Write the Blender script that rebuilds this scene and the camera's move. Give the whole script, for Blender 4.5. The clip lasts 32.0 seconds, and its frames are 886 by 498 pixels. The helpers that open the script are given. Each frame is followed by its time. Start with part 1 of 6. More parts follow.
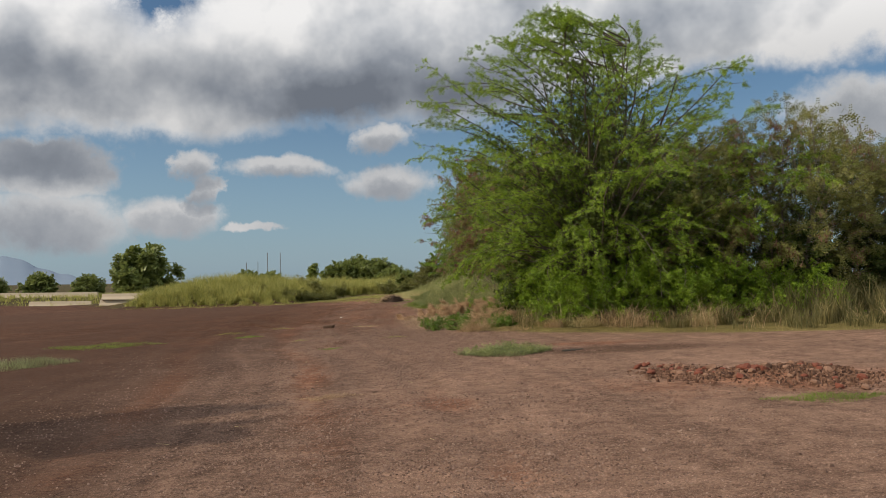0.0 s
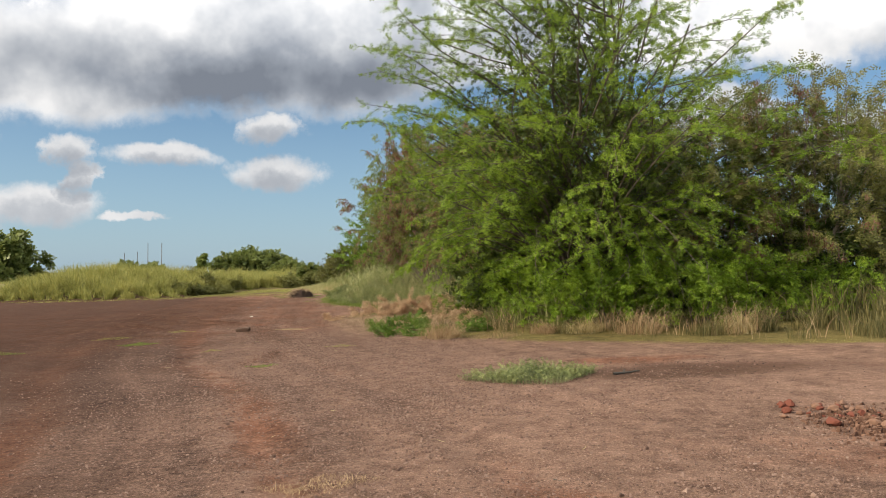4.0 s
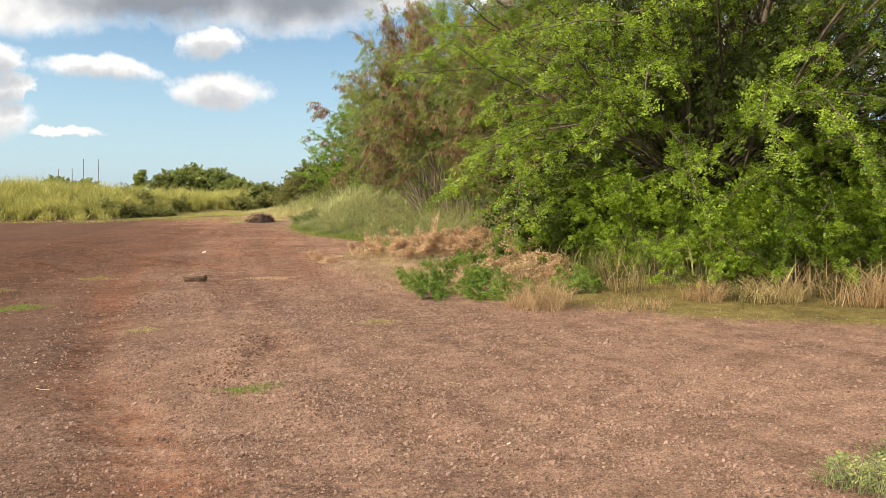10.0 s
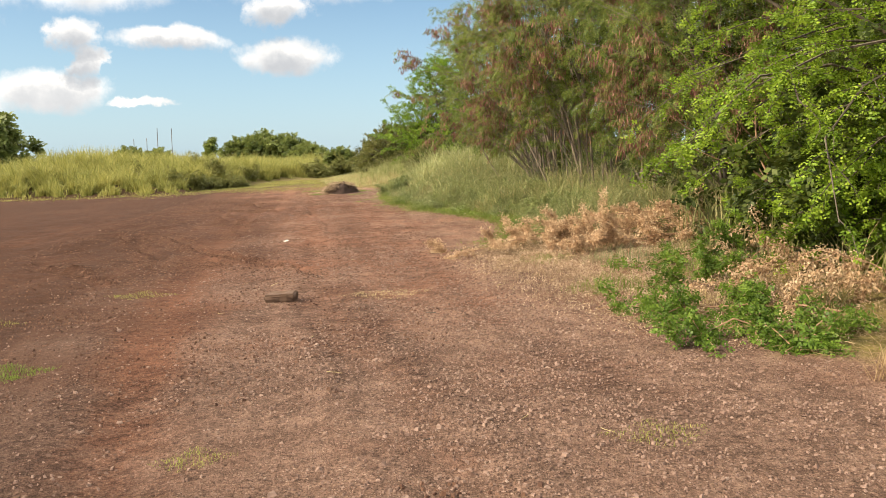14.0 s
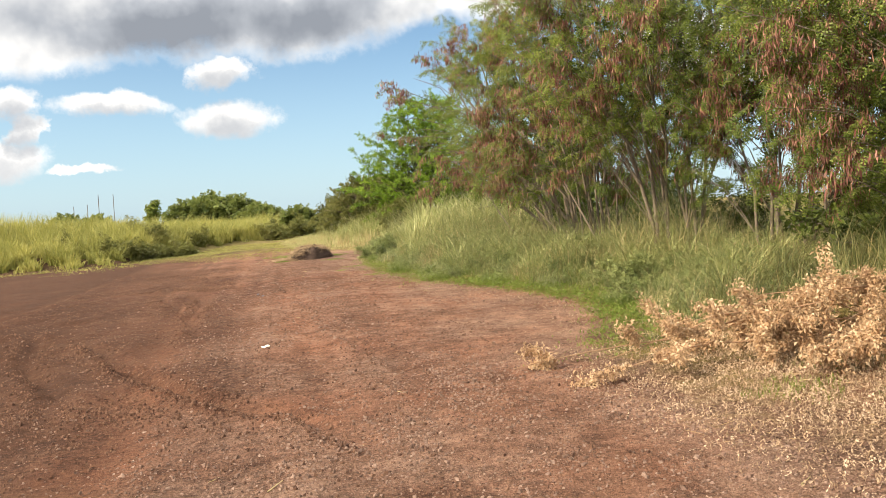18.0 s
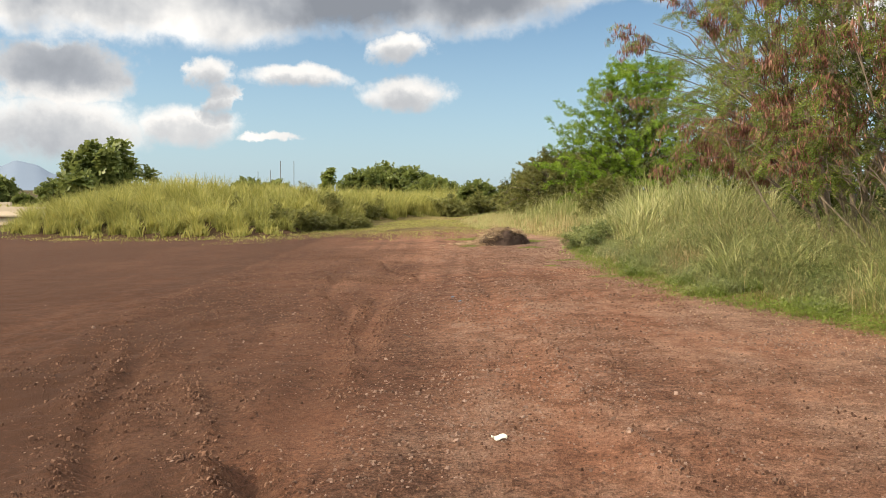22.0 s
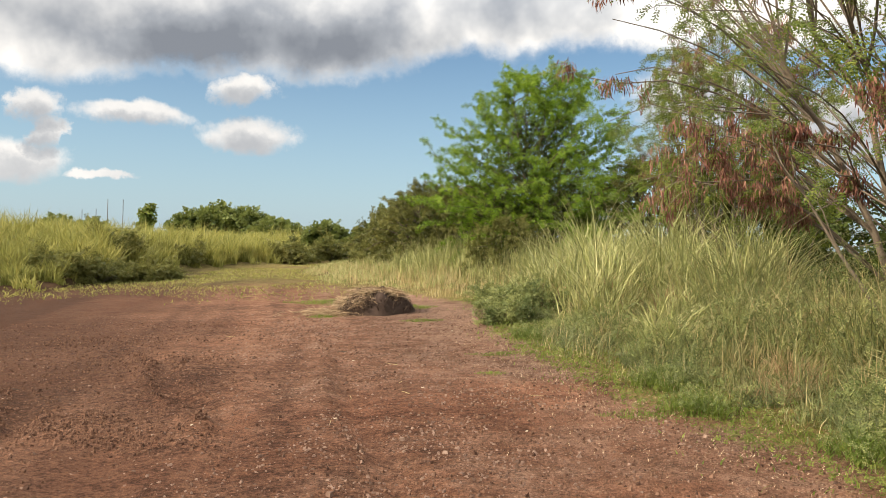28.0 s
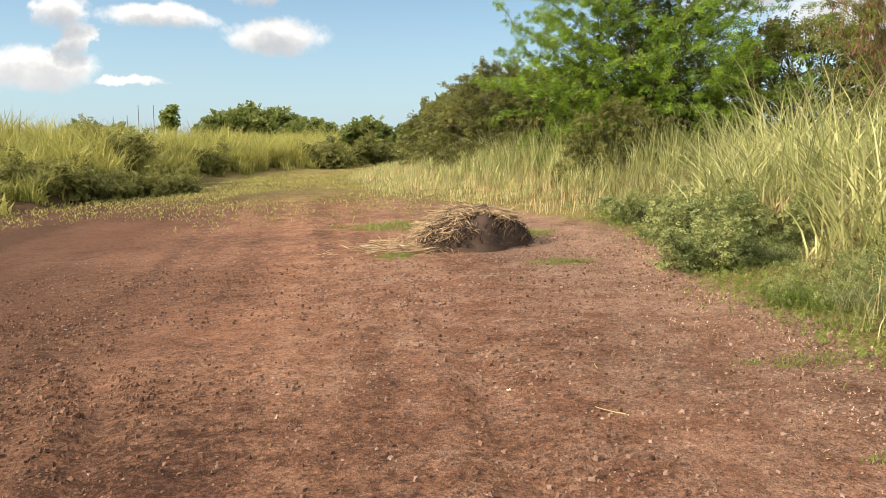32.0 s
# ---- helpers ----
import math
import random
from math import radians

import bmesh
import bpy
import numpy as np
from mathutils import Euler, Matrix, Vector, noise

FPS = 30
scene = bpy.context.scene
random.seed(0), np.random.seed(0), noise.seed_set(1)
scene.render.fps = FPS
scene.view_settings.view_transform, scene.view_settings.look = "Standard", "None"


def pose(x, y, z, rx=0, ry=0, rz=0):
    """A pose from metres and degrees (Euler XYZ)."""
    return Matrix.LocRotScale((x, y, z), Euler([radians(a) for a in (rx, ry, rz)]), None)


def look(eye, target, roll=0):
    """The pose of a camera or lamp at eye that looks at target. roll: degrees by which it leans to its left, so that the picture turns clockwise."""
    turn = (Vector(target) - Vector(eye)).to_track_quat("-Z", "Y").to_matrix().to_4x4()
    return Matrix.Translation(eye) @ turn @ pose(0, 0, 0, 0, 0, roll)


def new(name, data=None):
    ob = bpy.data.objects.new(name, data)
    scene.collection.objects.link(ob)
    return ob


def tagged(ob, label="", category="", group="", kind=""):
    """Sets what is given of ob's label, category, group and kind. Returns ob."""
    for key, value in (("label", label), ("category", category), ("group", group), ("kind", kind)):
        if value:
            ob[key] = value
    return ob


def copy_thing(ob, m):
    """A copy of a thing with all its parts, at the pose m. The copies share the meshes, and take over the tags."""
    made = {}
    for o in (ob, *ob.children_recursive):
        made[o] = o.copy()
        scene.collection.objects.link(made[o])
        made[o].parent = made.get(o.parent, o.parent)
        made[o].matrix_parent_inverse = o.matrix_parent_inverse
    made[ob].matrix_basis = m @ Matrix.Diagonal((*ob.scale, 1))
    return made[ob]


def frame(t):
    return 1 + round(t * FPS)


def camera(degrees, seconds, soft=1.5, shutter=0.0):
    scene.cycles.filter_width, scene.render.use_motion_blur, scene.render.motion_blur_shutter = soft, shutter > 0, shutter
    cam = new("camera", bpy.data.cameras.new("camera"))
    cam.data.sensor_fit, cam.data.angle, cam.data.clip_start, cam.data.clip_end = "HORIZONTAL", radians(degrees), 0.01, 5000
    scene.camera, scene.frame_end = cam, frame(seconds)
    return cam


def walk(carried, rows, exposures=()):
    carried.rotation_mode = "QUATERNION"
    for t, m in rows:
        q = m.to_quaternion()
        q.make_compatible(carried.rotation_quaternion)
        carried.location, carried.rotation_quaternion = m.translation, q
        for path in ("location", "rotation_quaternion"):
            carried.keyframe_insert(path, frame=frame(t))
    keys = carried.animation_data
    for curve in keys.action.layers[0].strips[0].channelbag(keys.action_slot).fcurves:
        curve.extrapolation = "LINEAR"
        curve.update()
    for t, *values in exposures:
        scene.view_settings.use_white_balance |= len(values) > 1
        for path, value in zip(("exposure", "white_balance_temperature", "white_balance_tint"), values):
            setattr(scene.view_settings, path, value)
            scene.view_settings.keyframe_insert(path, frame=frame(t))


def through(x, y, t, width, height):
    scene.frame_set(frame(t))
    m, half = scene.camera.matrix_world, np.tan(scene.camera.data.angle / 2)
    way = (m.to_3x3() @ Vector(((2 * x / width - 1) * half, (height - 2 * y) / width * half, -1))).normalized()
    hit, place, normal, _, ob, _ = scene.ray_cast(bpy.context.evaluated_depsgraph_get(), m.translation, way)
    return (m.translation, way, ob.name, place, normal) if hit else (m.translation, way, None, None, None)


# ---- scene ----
cam = camera(56.7, 32.0, 0.75)
PATH = [
    (0, (3.146, -4.362, 1.574), (3.163, -2.363, 1.645), -0.8),
    (0.5, (2.965, -3.791, 1.586), (3.052, -1.794, 1.632), -0.4),
    (1, (2.734, -3.157, 1.563), (2.892, -1.164, 1.609), -0.8),
    (1.5, (2.632, -2.475, 1.523), (2.93, -0.497, 1.538), -0.3),
    (2, (2.405, -1.825, 1.557), (2.597, 0.165, 1.615), 0.2),
    (2.5, (2.256, -1.133, 1.544), (2.572, 0.842, 1.577), 0.3),
    (4.5, (1.526, 1.56, 1.512), (1.807, 3.539, 1.571), -0.2),
    (5, (1.452, 2.192, 1.466), (1.809, 4.158, 1.375), 0.5),
    (5.5, (1.298, 2.83, 1.427), (1.569, 4.808, 1.314), -0.1),
    (6, (1.259, 3.447, 1.403), (1.709, 5.389, 1.233), 1.0),
    (6.5, (1.16, 4.046, 1.455), (1.501, 6.014, 1.339), 0.2),
    (7, (1.06, 4.661, 1.44), (1.504, 6.608, 1.319), -0.2),
    (7.5, (1.058, 5.325, 1.416), (1.682, 7.222, 1.318), 0.1),
    (8, (0.966, 5.978, 1.428), (1.568, 7.883, 1.326), -0.1),
    (8.5, (0.953, 6.582, 1.424), (1.561, 8.485, 1.321), 0.1),
    (9, (0.833, 7.246, 1.429), (1.244, 9.198, 1.287), 1.7),
    (9.5, (0.818, 7.854, 1.451), (1.292, 9.792, 1.315), 1.2),
    (10, (0.772, 8.505, 1.479), (1.188, 10.457, 1.351), 1.0),
    (10.5, (0.678, 9.154, 1.496), (1.07, 11.11, 1.354), 0.8),
    (11, (0.665, 9.842, 1.495), (1.083, 11.792, 1.349), 0.8),
    (11.5, (0.578, 10.5, 1.508), (0.995, 12.45, 1.363), 0.9),
    (12, (0.552, 11.119, 1.56), (0.904, 13.082, 1.414), 0.5),
    (12.5, (0.47, 11.735, 1.648), (0.748, 13.708, 1.477), -1.3),
    (13, (0.344, 12.281, 1.638), (0.579, 14.26, 1.472), -1.6),
    (13.5, (0.313, 12.904, 1.576), (0.497, 14.882, 1.341), -0.4),
    (14, (0.229, 13.595, 1.577), (0.48, 15.566, 1.352), -0.6),
    (14.5, (0.198, 14.275, 1.55), (0.64, 16.218, 1.379), -2.4),
    (16.5, (-0.245, 17.314, 1.527), (0.22, 19.259, 1.472), -0.6),
    (17, (-0.343, 17.931, 1.6), (0.021, 19.896, 1.528), -2.1),
    (17.5, (-0.474, 18.559, 1.586), (-0.188, 20.537, 1.523), -2.6),
    (18, (-0.455, 19.259, 1.546), (-0.08, 21.222, 1.451), -2.7),
    (18.5, (-0.551, 19.872, 1.566), (-0.222, 21.843, 1.468), -2.2),
    (19, (-0.527, 20.52, 1.54), (-0.111, 22.474, 1.433), -1.6),
    (19.5, (-0.587, 21.139, 1.583), (-0.222, 23.103, 1.493), -1.7),
    (20, (-0.666, 21.672, 1.56), (-0.288, 23.631, 1.419), -1.9),
    (20.5, (-0.725, 22.294, 1.557), (-0.595, 24.282, 1.381), -2.7),
    (21, (-0.9, 22.902, 1.55), (-0.824, 24.894, 1.393), -0.8),
    (21.5, (-0.945, 23.546, 1.551), (-0.846, 25.537, 1.384), -0.3),
    (22, (-1.072, 24.129, 1.561), (-1.093, 26.124, 1.423), 0.4),
    (22.5, (-1.009, 24.793, 1.515), (-0.625, 26.749, 1.349), 0.5),
    (23, (-1.033, 25.466, 1.539), (-0.676, 27.428, 1.383), 0.6),
    (23.5, (-1.016, 26.117, 1.533), (-0.639, 28.075, 1.372), 0.7),
    (24, (-0.971, 26.774, 1.568), (-0.601, 28.736, 1.454), 1.0),
    (24.5, (-0.965, 27.438, 1.558), (-0.484, 29.379, 1.527), 1.5),
    (26.5, (-0.938, 30.249, 1.618), (-0.473, 32.194, 1.6), 0.8),
    (27, (-0.979, 30.872, 1.565), (-0.483, 32.807, 1.465), -0.0),
    (27.5, (-1.007, 31.52, 1.566), (-0.603, 33.475, 1.44), -0.1),
    (28, (-1.091, 32.166, 1.457), (-0.735, 34.134, 1.437), 1.6),
    (28.5, (-1.048, 32.802, 1.314), (-0.609, 34.741, 1.093), 3.3),
    (29, (-1.132, 33.455, 1.302), (-0.908, 35.44, 1.195), 3.6),
    (29.5, (-1.222, 34.056, 1.289), (-0.874, 36.019, 1.125), 0.7),
    (30, (-1.296, 34.741, 1.324), (-1.053, 36.709, 1.068), -0.0),
    (30.5, (-1.249, 35.321, 1.379), (-0.81, 37.266, 1.231), 0.7),
    (31, (-1.228, 36.029, 1.404), (-0.765, 37.969, 1.255), 1.4),
    (31.5, (-1.333, 36.742, 1.428), (-0.883, 38.681, 1.239), 1.2),
    (32, (-1.323, 37.421, 1.372), (-1.047, 39.384, 1.106), 0.1),
]
EXPOSURES = [(0, -0.46, 6500, 10), (0.7, -0.34, 6500, 10), (1.5, 0.00, 6500, 10), (2.5, 0.05, 6500, 10), (4.4, 0.03, 6500, 10), (5.0, 0.50, 6900, 10), (10, 0.56, 6900, 10), (12, 0.60, 6900, 10), (13.5, 0.56, 6900, 10), (17, 0.66, 6900, 10), (20, 0.60, 6900, 10), (20.8, 0.44, 6900, 10), (22.2, 0.38, 6900, 10), (23.0, 0.56, 6900, 10), (24, 0.60, 6900, 10), (26.5, 0.50, 6900, 10), (28.2, 0.30, 6900, 10), (29.2, 0.46, 6900, 10), (32, 0.54, 6900, 10)]
walk(cam, [(t, look(e, g, r)) for t, e, g, r in PATH], EXPOSURES)

# ---- sky and sun ----
SUN_DIR = Vector((-0.96, -0.22, 0.0)).normalized()
SUN_EL = radians(32)
sun_to = Vector((SUN_DIR.x * math.cos(SUN_EL), SUN_DIR.y * math.cos(SUN_EL), math.sin(SUN_EL)))
sun = new("sun", bpy.data.lights.new("sun", "SUN"))
sun.data.energy, sun.data.angle, sun.data.color = 5.0, radians(0.55), (1.0, 0.86, 0.67)
sun.matrix_world = look(sun_to * 60, (0, 0, 0))


class Nodes:
    """Short calls for a node tree."""

    def __init__(self, tree):
        self.t = tree
        tree.nodes.clear()

    def add(self, kind, **kw):
        n = self.t.nodes.new(kind)
        for k, v in kw.items():
            n[k] = v
        return n

    def put(self, sock, v):
        if isinstance(v, bpy.types.NodeSocket):
            self.t.links.new(v, sock)
        elif v is not None:
            sock.default_value = v

    def math(self, op, a, b=None, c=None, clamp=False):
        n = self.t.nodes.new("ShaderNodeMath")
        n.operation, n.use_clamp = op, clamp
        for s, v in zip(n.inputs, (a, b, c)):
            self.put(s, v)
        return n.outputs[0]

    def noise(self, vec, scale, detail=4.0, rough=0.55, dist=0.0, color=False):
        n = self.t.nodes.new("ShaderNodeTexNoise")
        self.put(n.inputs["Vector"], vec)
        n.inputs["Scale"].default_value, n.inputs["Detail"].default_value = scale, detail
        n.inputs["Roughness"].default_value, n.inputs["Distortion"].default_value = rough, dist
        return n.outputs["Color"] if color else n.outputs[0]

    def step(self, v, lo, hi):
        n = self.t.nodes.new("ShaderNodeMapRange")
        n.interpolation_type = "SMOOTHSTEP"
        self.put(n.inputs[0], v)
        self.put(n.inputs[1], lo)
        self.put(n.inputs[2], hi)
        return n.outputs[0]

    def mix(self, fac, a, b, kind="MIX"):
        n = self.t.nodes.new("ShaderNodeMix")
        n.data_type, n.blend_type = "RGBA", kind
        self.put(n.inputs[0], fac)
        for s, v in ((n.inputs[6], a), (n.inputs[7], b)):
            self.put(s, (*v, 1.0) if isinstance(v, tuple) and len(v) == 3 else v)
        return n.outputs[2]

    def ramp(self, fac, stops):
        n = self.t.nodes.new("ShaderNodeValToRGB")
        e = n.color_ramp.elements
        while len(e) < len(stops):
            e.new(0.5)
        for el, (p, c) in zip(e, stops):
            el.position, el.color = p, (*c, 1.0)
        self.put(n.inputs[0], fac)
        return n.outputs[0]


def make_world():
    w = bpy.data.worlds.new("sky")
    scene.world = w
    w.use_nodes = True
    N = Nodes(w.node_tree)
    sky = N.t.nodes.new("ShaderNodeTexSky")
    sky.sky_type, sky.sun_disc = "NISHITA", False
    sky.sun_elevation, sky.sun_rotation = SUN_EL, math.atan2(SUN_DIR.x, SUN_DIR.y)
    sky.air_density, sky.dust_density, sky.ozone_density = 1.0, 0.6, 1.5
    d = N.t.nodes.new("ShaderNodeTexCoord").outputs["Generated"]
    sep = N.t.nodes.new("ShaderNodeSeparateXYZ")
    N.put(sep.inputs[0], d)
    x, y, z = sep.outputs
    az0 = N.math("MULTIPLY", N.math("ARCTAN2", x, y), 57.2958)
    el0 = N.math("MULTIPLY", N.math("ARCSINE", z), 57.2958)
    split = N.t.nodes.new("ShaderNodeSeparateColor")
    N.put(split.inputs[0], N.noise(d, 11.0, 7.0, 0.60, color=True))
    n1, n2, n3 = split.outputs
    n5 = N.noise(d, 30.0, 6.0, 0.62)
    crisp = N.t.nodes.new("ShaderNodeSeparateColor")
    N.put(crisp.inputs[0], N.noise(d, 44.0, 6.0, 0.62, color=True))
    c1, c2, c3 = crisp.outputs
    az = N.math("ADD", N.math("ADD", az0, N.math("MULTIPLY_ADD", n1, 3.6, -1.8)), N.math("MULTIPLY_ADD", c1, 1.6, -0.8))
    el1 = N.math("ADD", N.math("ADD", el0, N.math("MULTIPLY_ADD", n2, 2.2, -1.1)), N.math("MULTIPLY_ADD", c2, 0.9, -0.45))

    def bodies(el):
        """How deep a direction lies in the small clouds: bearing, height, half width, half height each."""
        best = None
        for a, e, wd, ht in ((-3.2, 6.7, 3.3, 1.25), (-10.5, 7.6, 4.0, 0.85), (-3.5, 9.7, 2.3, 1.15), (-16.4, 7.8, 1.6, 1.1),
                             (-15.8, 6.2, 1.1, 1.2), (-12.6, 3.4, 2.0, 0.28), (-18.0, 4.2, 3.8, 1.5),
                             (-25.5, 3.9, 6.0, 2.4), (27.0, 10.0, 4.5, 2.4), (36.0, 7.5, 7.0, 2.5), (-42.0, 6.0, 9.0, 3.0)):
            dx = N.math("DIVIDE", N.math("SUBTRACT", az, a), wd)
            dy = N.math("DIVIDE", N.math("SUBTRACT", el, e), ht)
            v = N.math("SUBTRACT", 1.0, N.math("MULTIPLY_ADD", dx, dx, N.math("MULTIPLY", dy, dy)))
            best = v if best is None else N.math("MAXIMUM", best, v)
        return N.math("ADD", best, N.math("MULTIPLY_ADD", n5, 1.2, -0.68))

    low = bodies(el1)
    above = bodies(N.math("ADD", el1, 0.9))
    puff = N.step(low, -0.32, 0.66)
    puff_tone = N.math("ADD", N.math("MULTIPLY_ADD", N.step(above, -0.4, 1.0), -0.36, 0.80), N.math("MULTIPLY_ADD", n3, 0.6, -0.30))

    def spot(a, e, wd, ht):
        dx = N.math("DIVIDE", N.math("SUBTRACT", az, a), wd)
        dy = N.math("DIVIDE", N.math("SUBTRACT", el1, e), ht)
        return N.math("EXPONENT", N.math("MULTIPLY", N.math("MULTIPLY_ADD", dx, dx, N.math("MULTIPLY", dy, dy)), -1.0))

    # the broken deck above
    edge = N.math("ADD", 9.6, N.math("MULTIPLY_ADD", n3, 4.0, -2.0))
    edge = N.math("ADD", edge, N.math("MULTIPLY", N.step(az0, -16.0, -5.0), 1.0))
    edge = N.math("ADD", edge, N.math("MULTIPLY", N.step(az0, 2.0, 12.0), 2.4))
    deep = N.math("SUBTRACT", el1, edge)
    deck = N.step(deep, -0.6, 1.1)
    for a, e, wd, ht, k in ((-18.6, 18.6, 2.2, 1.7, 1.7), (-28.0, 19.6, 4.5, 1.3, 1.6), (21.0, 9.6, 5.0, 1.2, 1.3)):
        deck = N.math("SUBTRACT", deck, N.math("MULTIPLY", N.math("MULTIPLY", spot(a, e, wd, ht), k), N.step(n5, 0.30, 0.55)), clamp=True)
    grey = spot(-25.5, 7.2, 5.2, 2.6)
    mask = N.math("MAXIMUM", N.math("MAXIMUM", puff, deck), N.step(N.math("ADD", grey, N.math("MULTIPLY_ADD", n5, 0.6, -0.3)), 0.35, 0.65))
    # lit and shaded sides of the billows
    lit = N.t.nodes.new("ShaderNodeVectorMath")
    lit.operation = "ADD"
    N.put(lit.inputs[0], d)
    lit.inputs[1].default_value = (-0.030, 0.0, 0.034)
    toward = N.noise(lit.outputs[0], 5.6, 5.0, 0.52)
    billow = N.math("MULTIPLY", N.math("SUBTRACT", N.noise(d, 5.6, 5.0, 0.52), toward), 2.2)
    tone = N.math("ADD", 0.86, billow)
    for a, e, wd, ht, k in ((-7.0, 12.2, 8.5, 2.4, 0.74), (5.0, 13.0, 7.0, 2.3, 0.66), (-25.5, 12.8, 5.5, 2.6, 0.62), (-15.5, 10.6, 4.0, 1.4, -0.10), (14.0, 16.5, 9.0, 3.0, 0.34), (-17.0, 14.2, 3.4, 1.3, 0.16)):
        tone = N.math("SUBTRACT", tone, N.math("MULTIPLY", spot(a, e, wd, ht), k))
    tone = N.math("ADD", tone, N.math("MULTIPLY", N.step(deep, 1.6, 0.0), 0.16))
    puff_tone = N.math("SUBTRACT", puff_tone, N.math("MULTIPLY", N.math("MULTIPLY", grey, N.step(el1, 5.2, 7.2)), 0.62))
    stops = [(0.0, (0.21, 0.235, 0.28)), (0.30, (0.33, 0.36, 0.41)), (0.60, (0.56, 0.58, 0.61)), (0.95, (0.92, 0.91, 0.90))]
    col = N.mix(N.step(deep, -0.6, 0.4), N.ramp(puff_tone, stops), N.ramp(tone, stops))
    # clouds brighter from 13 degrees up; above 24, unseen, raised further as fill light
    bright = N.math("ADD", N.math("MULTIPLY_ADD", N.step(el0, 24.0, 50.0), 0.6, 1.0), N.math("MULTIPLY", N.step(el0, 13.0, 18.0), 0.30))
    gain = N.t.nodes.new("ShaderNodeCombineColor")
    for s in gain.inputs:
        N.put(s, bright)
    col = N.mix(1.0, col, gain.outputs[0], "MULTIPLY")
    skyc = N.mix(1.0, sky.outputs[0], SKY_TINT, "MULTIPLY")
    haze = N.mix(N.math("MULTIPLY", N.step(el0, 16.0, -2.0), 0.62), skyc, (0.40, 0.56, 0.73))
    bg = N.t.nodes.new("ShaderNodeBackground")
    N.put(bg.inputs[0], N.mix(mask, haze, col))
    bg.inputs[1].default_value = 1.0
    out = N.t.nodes.new("ShaderNodeOutputWorld")
    N.put(out.inputs[0], bg.outputs[0])


SKY_TINT = (0.074, 0.091, 0.103)
make_world()

# ---- materials ----


def mat_new(name):
    m = bpy.data.materials.new(name)
    m.use_nodes = True
    return m, Nodes(m.node_tree)


def finish(N, shader, disp=None):
    out = N.t.nodes.new("ShaderNodeOutputMaterial")
    N.put(out.inputs[0], shader)


def bsdf(N, col, rough=0.9, bump=None, strength=0.5, dist=0.01, spec=0.3):
    p = N.t.nodes.new("ShaderNodeBsdfPrincipled")
    N.put(p.inputs["Base Color"], (*col, 1.0) if isinstance(col, tuple) else col)
    N.put(p.inputs["Roughness"], rough)
    p.inputs["Specular IOR Level"].default_value = spec
    if bump is not None:
        b = N.t.nodes.new("ShaderNodeBump")
        b.inputs["Strength"].default_value, b.inputs["Distance"].default_value = strength, dist
        N.put(b.inputs["Height"], bump)
        N.put(p.inputs["Normal"], b.outputs[0])
    return p.outputs[0]


def where(N):
    return N.t.nodes.new("ShaderNodeNewGeometry").outputs["Position"]


def per_piece(N):
    return N.t.nodes.new("ShaderNodeNewGeometry").outputs["Random Per Island"]


def leaf_mat(name, dark, mid, light, through=0.35, patch=0.9, gloss=0.45):
    m, N = mat_new(name)
    r, big = per_piece(N), N.noise(where(N), patch, 3.0)
    v = N.math("ADD", N.math("MULTIPLY", r, 0.55), N.math("MULTIPLY_ADD", big, 1.3, -0.42))
    col = N.ramp(v, [(0.05, dark), (0.45, mid), (0.92, light)])
    p = bsdf(N, col, gloss, spec=0.2)
    tr = N.t.nodes.new("ShaderNodeBsdfTranslucent")
    N.put(tr.inputs[0], N.mix(0.5, col, light))
    mx = N.t.nodes.new("ShaderNodeMixShader")
    mx.inputs[0].default_value = through
    N.put(mx.inputs[1], p)
    N.put(mx.inputs[2], tr.outputs[0])
    finish(N, mx.outputs[0])
    return m


def bark_mat(name, a, b):
    m, N = mat_new(name)
    n = N.noise(where(N), 22.0, 5.0, 0.65)
    big = N.noise(where(N), 2.2, 3.0)
    col = N.mix(big, N.ramp(n, [(0.3, a), (0.7, b)]), a)
    finish(N, bsdf(N, col, 0.9, n, 0.6, 0.01))
    return m


